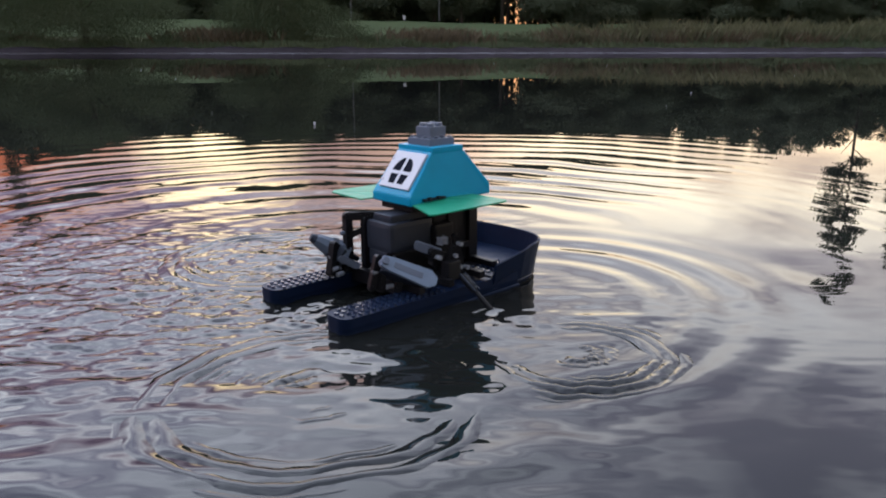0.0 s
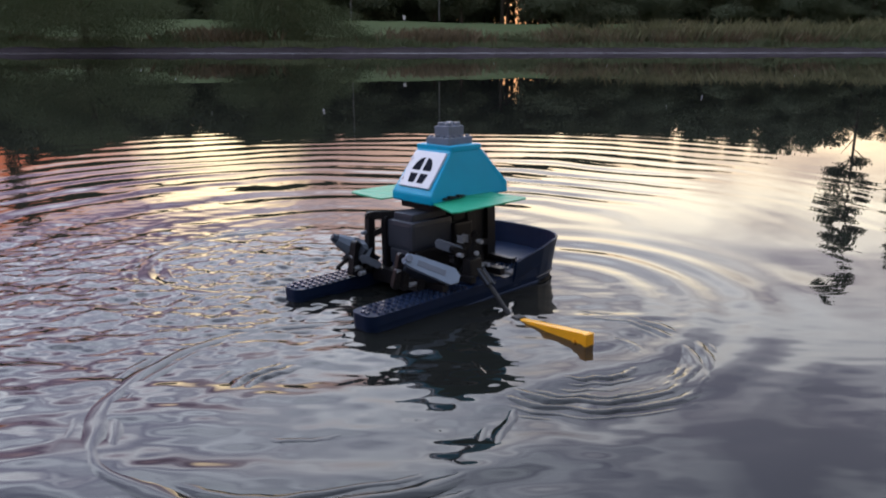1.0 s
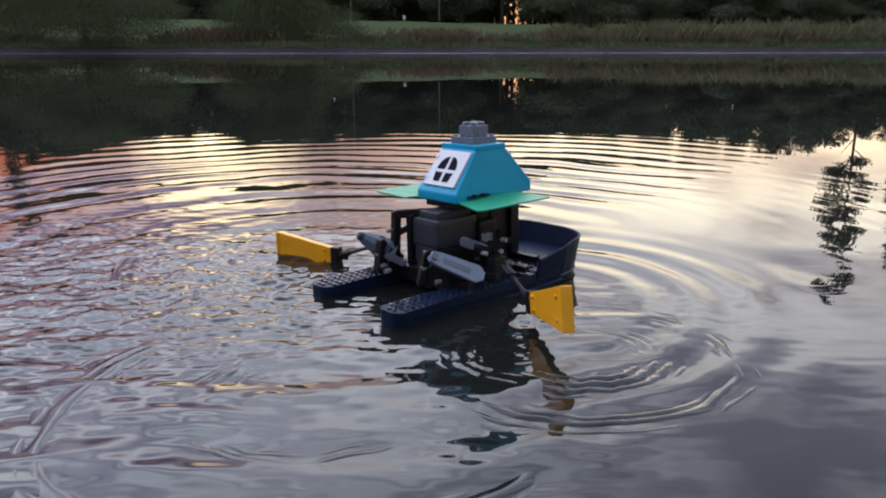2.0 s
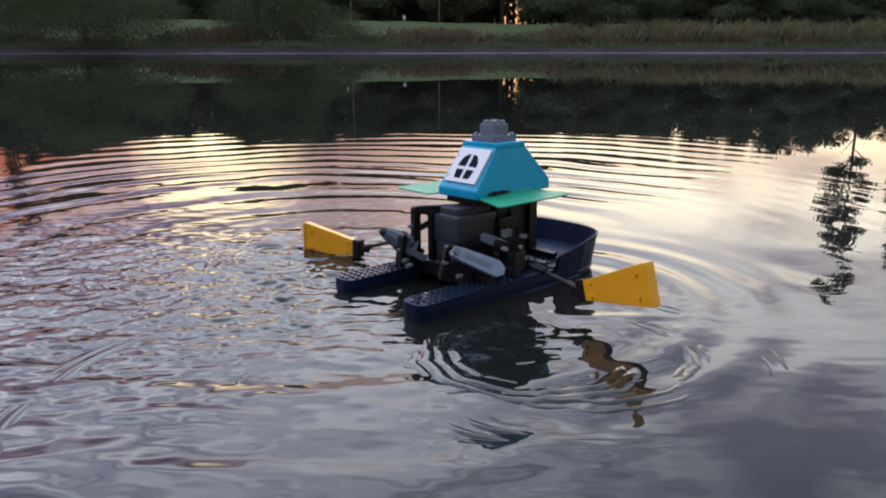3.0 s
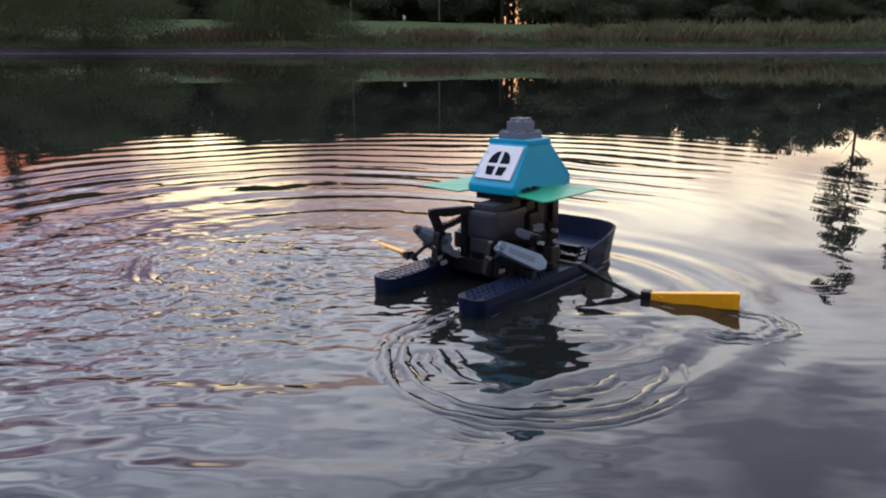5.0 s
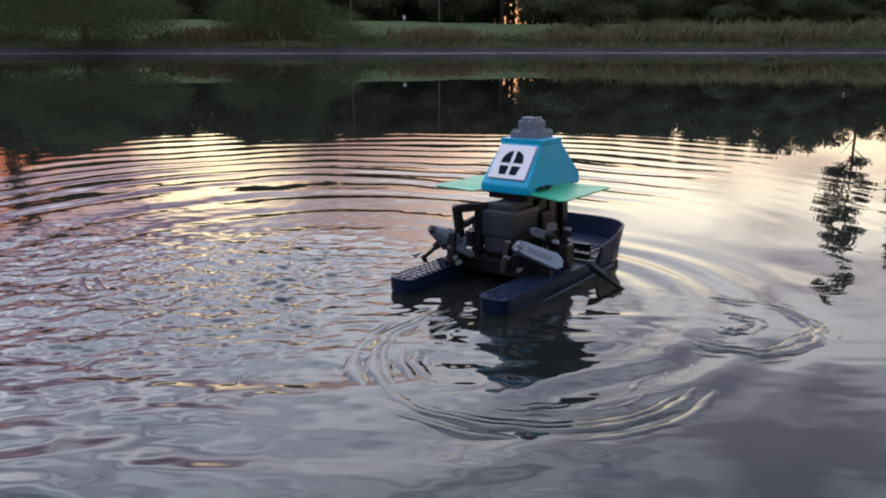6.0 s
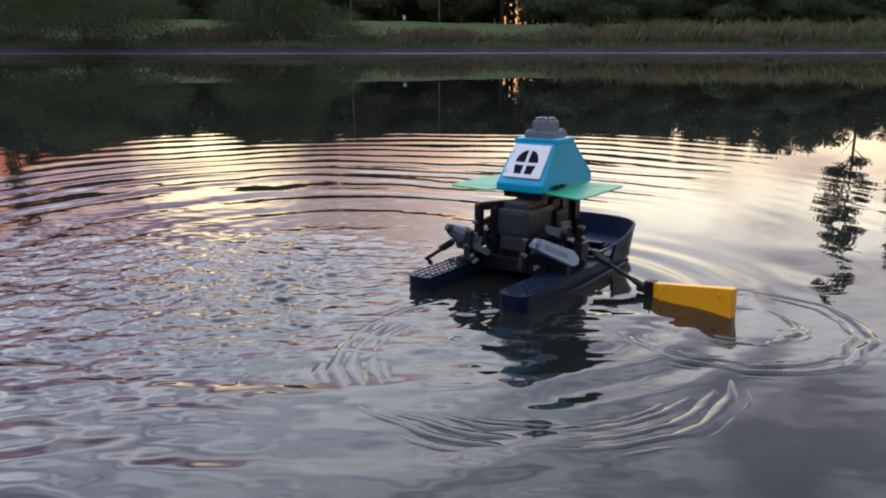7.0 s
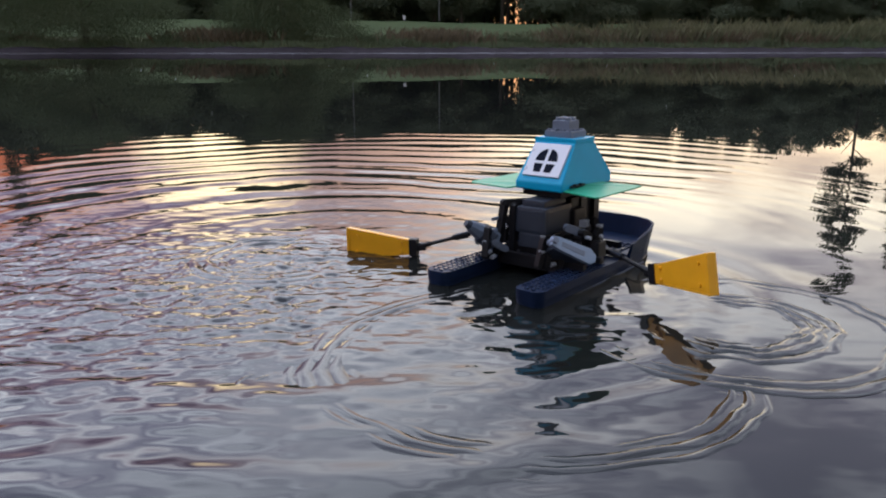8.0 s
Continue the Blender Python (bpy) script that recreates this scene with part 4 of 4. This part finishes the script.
def ring(x, y, wave, tall, lo, hi, lee, *fronts):
    """Ridges between the radii lo and hi round a dip at x, y. Each front: start, radius then, speed, depth of the packet, strength, fading time."""
    ob = tagged(new("ripple_rings"), "rings of ripples spreading where an oar dipped", "ripple", "ripple rings", "stuff")
    ob.matrix_basis = pose(x, y, 0.0)
    seed = 200 + 11 * len(rings)
    moves, rng = [], random.Random(seed)
    for k in range(int((hi - lo) / wave) + 1):
        r = lo + wave * (k + rng.uniform(-0.22, 0.22))
        ridge = new("crest", crest(r, wave, tall, seed, lee))
        ridge.parent = ob
        rows = []
        for t in RING_TIMES:
            z = 0.0
            for start, r0, speed, depth, strength, fade in fronts:
                if t >= start:
                    z += strength * (min(1, (t - start) / 0.4) if start > 0 else 1) * math.exp(-(t - start) / fade - ((r - r0 - speed * (t - start)) / depth) ** 2)
            rows.append((t, pose(0, 0, 0.0010 + 3.2 * tall * (min(z, 1.0) - 1.0))))
        moves.append((ridge, rows))
    rings.append(moves)


ring(-0.098, 0.540, 0.0140, 0.0010, 0.03, 0.24, 30, (0.0, 0.120, 0.032, 0.020, 1.4, 3.8), (0.0, 0.035, 0.03, 0.018, 0.78, 3.0))
ring(0.118, 0.620, 0.0115, 0.0010, 0.015, 0.20, 150, (0.0, 0.070, 0.030, 0.020, 1.2, 3.6), (0.0, 0.02, 0.028, 0.014, 0.95, 3.0), (1.0, 0.015, 0.04, 0.014, 1.0, 3.0))
ring(0.075, 0.622, 0.0125, 0.0011, 0.015, 0.22, 40, (1.8, 0.055, 0.021, 0.021, 1.35, 10.0), (3.0, 0.015, 0.030, 0.016, 1.0, 5.0))
ring(0.280, 0.695, 0.0125, 0.0011, 0.015, 0.22, 150, (4.2, 0.01, 0.036, 0.022, 1.15, 30.0), (5.6, 0.01, 0.030, 0.018, 1.0, 8.0), (7.0, 0.01, 0.06, 0.022, 1.1, 8.0))
ring(-0.21, 0.935, 0.017, 0.0013, 0.03, 0.22, 20, (0.0, 0.12, 0.03, 0.03, 1.0, 6.0), (2.4, 0.03, 0.05, 0.03, 1.1, 8.0), (6.8, 0.03, 0.05, 0.03, 1.1, 8.0))


def speck():
    bm = bmesh.new()
    for j in range(7):
        g = radians(-60 + 20 * j)
        add_rod(bm, (0, 0, 0.001), (math.sin(g) * 0.006, 0.004 - math.cos(g) * 0.001, 0.003 + math.cos(g) * 0.011), 0.0009, 0.0002, 5)
    return tagged(new("white_speck", mesh_of("white_speck", bm, WHITE)), "tiny white speck on the pond", "feather", "drifting feathers")


SPECK_ROWS = [
    [(0.0, -0.443, 2.67), (1.0, -0.50, 3.26), (1.5, -0.53, 3.6), (3.5, -0.644, 5.62), (4.5, -0.68, 6.4), (6.5, -0.73, 7.1), (8.0, -0.751, 7.8)],
    [(0.0, 1.46, 4.6), (1.0, 1.403, 4.23), (1.5, 1.32, 3.83), (3.5, 1.313, 3.30), (4.5, 1.51, 3.36), (6.5, 2.613, 5.0), (8.0, 3.5, 6.2)]]
feathers = [speck() for k in range(2)]
# still white specks; the fourth stands in for a reflected gap of bright sky
for x, y, turn, size in ((-1.76, 3.05, 10, 0.5), (-2.35, 6.9, 40, 0.8), (-0.95, 3.2, 70, 0.4), (1.02, 3.55, 100, 0.5), (-3.6, 9.4, 20, 1.0), (-1.7, 11.8, 60, 1.0), (2.6, 12.5, 15, 1.1), (0.9, 14.0, 45, 1.1), (3.4, 7.6, 80, 0.8)):
    bit = copy_thing(feathers[0], pose(x, y, 0.0, 0, 0, turn))
    bit.scale = (size, size, size)



# ---- what moves ----
BOAT_ROWS = [
    (0.0, -0.0551, 0.8046, 0.0002, -0.1, -0.2, 42.8), (0.5, -0.0451, 0.8036, 0.0003, -0.4, -0.2, 42.4),
    (1.0, -0.0324, 0.8127, -0.0006, -0.9, -0.5, 43.3), (1.5, -0.0183, 0.8170, -0.0012, -1.1, -0.6, 42.8),
    (3.0, 0.0173, 0.8406, -0.0006, -1.0, -0.2, 41.6), (3.5, 0.0263, 0.8456, 0.0002, -1.2, 0.6, 42.4),
    (4.0, 0.0334, 0.8459, 0.0013, -1.2, 1.3, 43.8), (4.5, 0.0443, 0.8501, 0.0011, -1.1, 0.6, 46.7),
    (6.0, 0.0701, 0.8578, 0.0007, -0.7, -0.1, 52.0), (6.5, 0.0786, 0.8645, 0.0004, -0.9, 0.0, 52.3),
    (7.0, 0.0889, 0.8710, -0.0005, -0.9, 0.1, 52.8), (7.5, 0.1006, 0.8790, -0.0010, -0.8, 0.5, 52.4),
    (8.0, 0.1110, 0.8829, -0.0004, -0.5, 0.6, 50.8)]
# seconds, inner end of the oar line in cm, sweep forward and rise of the blade in degrees
STARBOARD_ROWS = [
    (0.0, -0.36, -7.04, 1.2, 25.2, -11.6), (0.4, 0.7, -6.6, 0.7, 14.0, -7.2), (0.8, 1.59, -6.13, 0.4, 1.9, -3.2),
    (1.0, 1.55, -6.08, 0.25, -5.6, -0.6), (1.2, 1.94, -6.29, 0.42, -13.1, 3.0), (1.5, 2.27, -6.52, 0.57, -23.6, 7.2),
    (1.7, 2.70, -7.1, 0.9, -29.5, 9.6)]
STARBOARD_ROWS += [
    (2.2, 2.7, -8.4, 0.9, -28.5, 16.0), (2.8, 2.41, -9.23, 0.86, -17.6, 19.0),
    (3.2, 2.05, -8.92, 1.31, -0.3, 14.4), (3.5, 2.02, -8.95, 1.59, 13.0, 10.6), (4.0, 2.05, -9.45, 1.54, 22.6, 6.4),
    (4.5, 1.71, -9.51, 0.68, 15.6, 4.8), (4.7, 1.72, -9.45, 0.63, 15.1, 3.6), (5.2, 1.7, -8.8, 0.8, 18.0, -4.0),
    (5.8, 1.67, -8.03, 0.7, 18.3, -9.4), (6.2, 1.8, -7.7, 0.5, 13.0, -8.2), (6.6, 1.98, -7.42, 1.35, 6.8, -4.7), (7.0, 2.21, -7.45, 1.49, -9.2, 0.9),
    (7.4, 2.19, -8.10, 1.52, -27.2, 9.2), (7.6, 2.45, -8.7, 1.70, -32.5, 11.5), (8.0, 2.36, -8.69, 1.76, -31.5, 14.6)]
PORT_ROWS = [
    (0.0, 0.5, 5.6, 1.2, -2.0, -14.0), (0.8, -0.3, 6.5, 1.2, -4.0, -12.0), (1.5, -0.81, 7.3, 2.05, -9.0, -6.7),
    (1.7, -0.6, 6.9, 2.4, -14.1, -2.2)]
PORT_ROWS += [
    (2.2, -1.1, 6.6, 2.55, -18.0, 1.2), (2.8, -1.37, 6.49, 2.67, -16.0, 2.1),
    (3.2, -1.38, 6.42, 2.71, -7.5, 1.6), (3.5, -1.29, 6.38, 2.9, -0.7, -2.8), (4.0, -1.32, 6.18, 2.35, 6.4, -4.0),
    (4.5, -1.20, 5.62, 1.75, 12.5, -4.4), (4.7, -1.3, 5.64, 1.6, 14.5, -5.4), (5.4, -0.4, 5.5, 2.0, 11.0, -9.5),
    (6.5, 0.46, 5.41, 1.9, -4.8, -12.2), (7.0, -0.8, 6.3, 1.4, -6.5, -9.0), (7.3, -1.85, 7.05, 2.0, -9.2, -4.6),
    (7.6, -1.75, 6.65, 2.0, -16.0, 0.2), (8.0, -1.94, 7.13, 2.7, -19.5, -0.8)]
LOCKS = {-1: Vector((0.022, -0.078, 0.046)), 1: Vector((-0.020, 0.062, 0.055))}


def along(p, d):
    """A pose at p with x along d and z near up."""
    d = Vector(d).normalized()
    y = Vector((0, 0, 1)).cross(d).normalized()
    z = d.cross(y)
    return Matrix(((d.x, y.x, z.x, p[0]), (d.y, y.y, z.y, p[1]), (d.z, y.z, z.z, p[2]), (0, 0, 0, 1)))


def oar_rows(rows, side, reach):
    blades, shafts = [], []
    for t, x, y, z, sweep, rise in rows:
        s, r = radians(sweep), radians(rise)
        d = Vector((math.sin(s) * math.cos(r), side * math.cos(s) * math.cos(r), math.sin(r)))
        collar = Vector((x, y, z)) * 0.01 + d * reach
        blades.append((t, along(collar, d)))
        shafts.append((t, along(collar, collar - LOCKS[side])))
    return blades, shafts


# lean of the port crank post, in degrees
CRANK_ROWS = [(0.0, 0), (1.0, 2), (1.7, 3), (2.8, 2), (3.3, -4), (3.8, -14), (4.3, -21), (4.7, -21), (5.8, -9), (6.5, -4), (7.4, 5), (8.0, 9)]


def crank_rows():
    posts, bars, braces = [], [], []
    for t, lean in CRANK_ROWS:
        m = Matrix.Translation(LINK_FOOT) @ pose(0, 0, 0, 0.4 * lean, lean, 0)
        posts.append((t, m))
        bars.append((t, Matrix.Translation(m @ Vector((0, 0, 0.056)))))
        braces.append((t, Matrix.Translation(m @ Vector((0, 0, 0.034)))))
    return posts, bars, braces


def motions():
    walk(boat, [(t, pose(x, y, z - 0.0125, rx, ry, rz)) for t, x, y, z, rx, ry, rz in BOAT_ROWS])
    for rows, side, reach, blade, shaft in ((STARBOARD_ROWS, -1, 0.0851, oar_starboard, shaft_starboard),
                                            (PORT_ROWS, 1, 0.0830, oar_port, shaft_port)):
        blades, shafts = oar_rows(rows, side, reach)
        walk(blade, blades)
        walk(shaft, shafts)
    for ob, rows in zip((crank_post, crank_bar, crank_brace), crank_rows()):
        walk(ob, rows)
    for moves in rings:
        for ob, rows in moves:
            walk(ob, rows)
    for ob, rows in zip(feathers, SPECK_ROWS):
        walk(ob, [(t, pose(x, y, 0, 0, 0, 20 * t)) for t, x, y in rows])


motions()
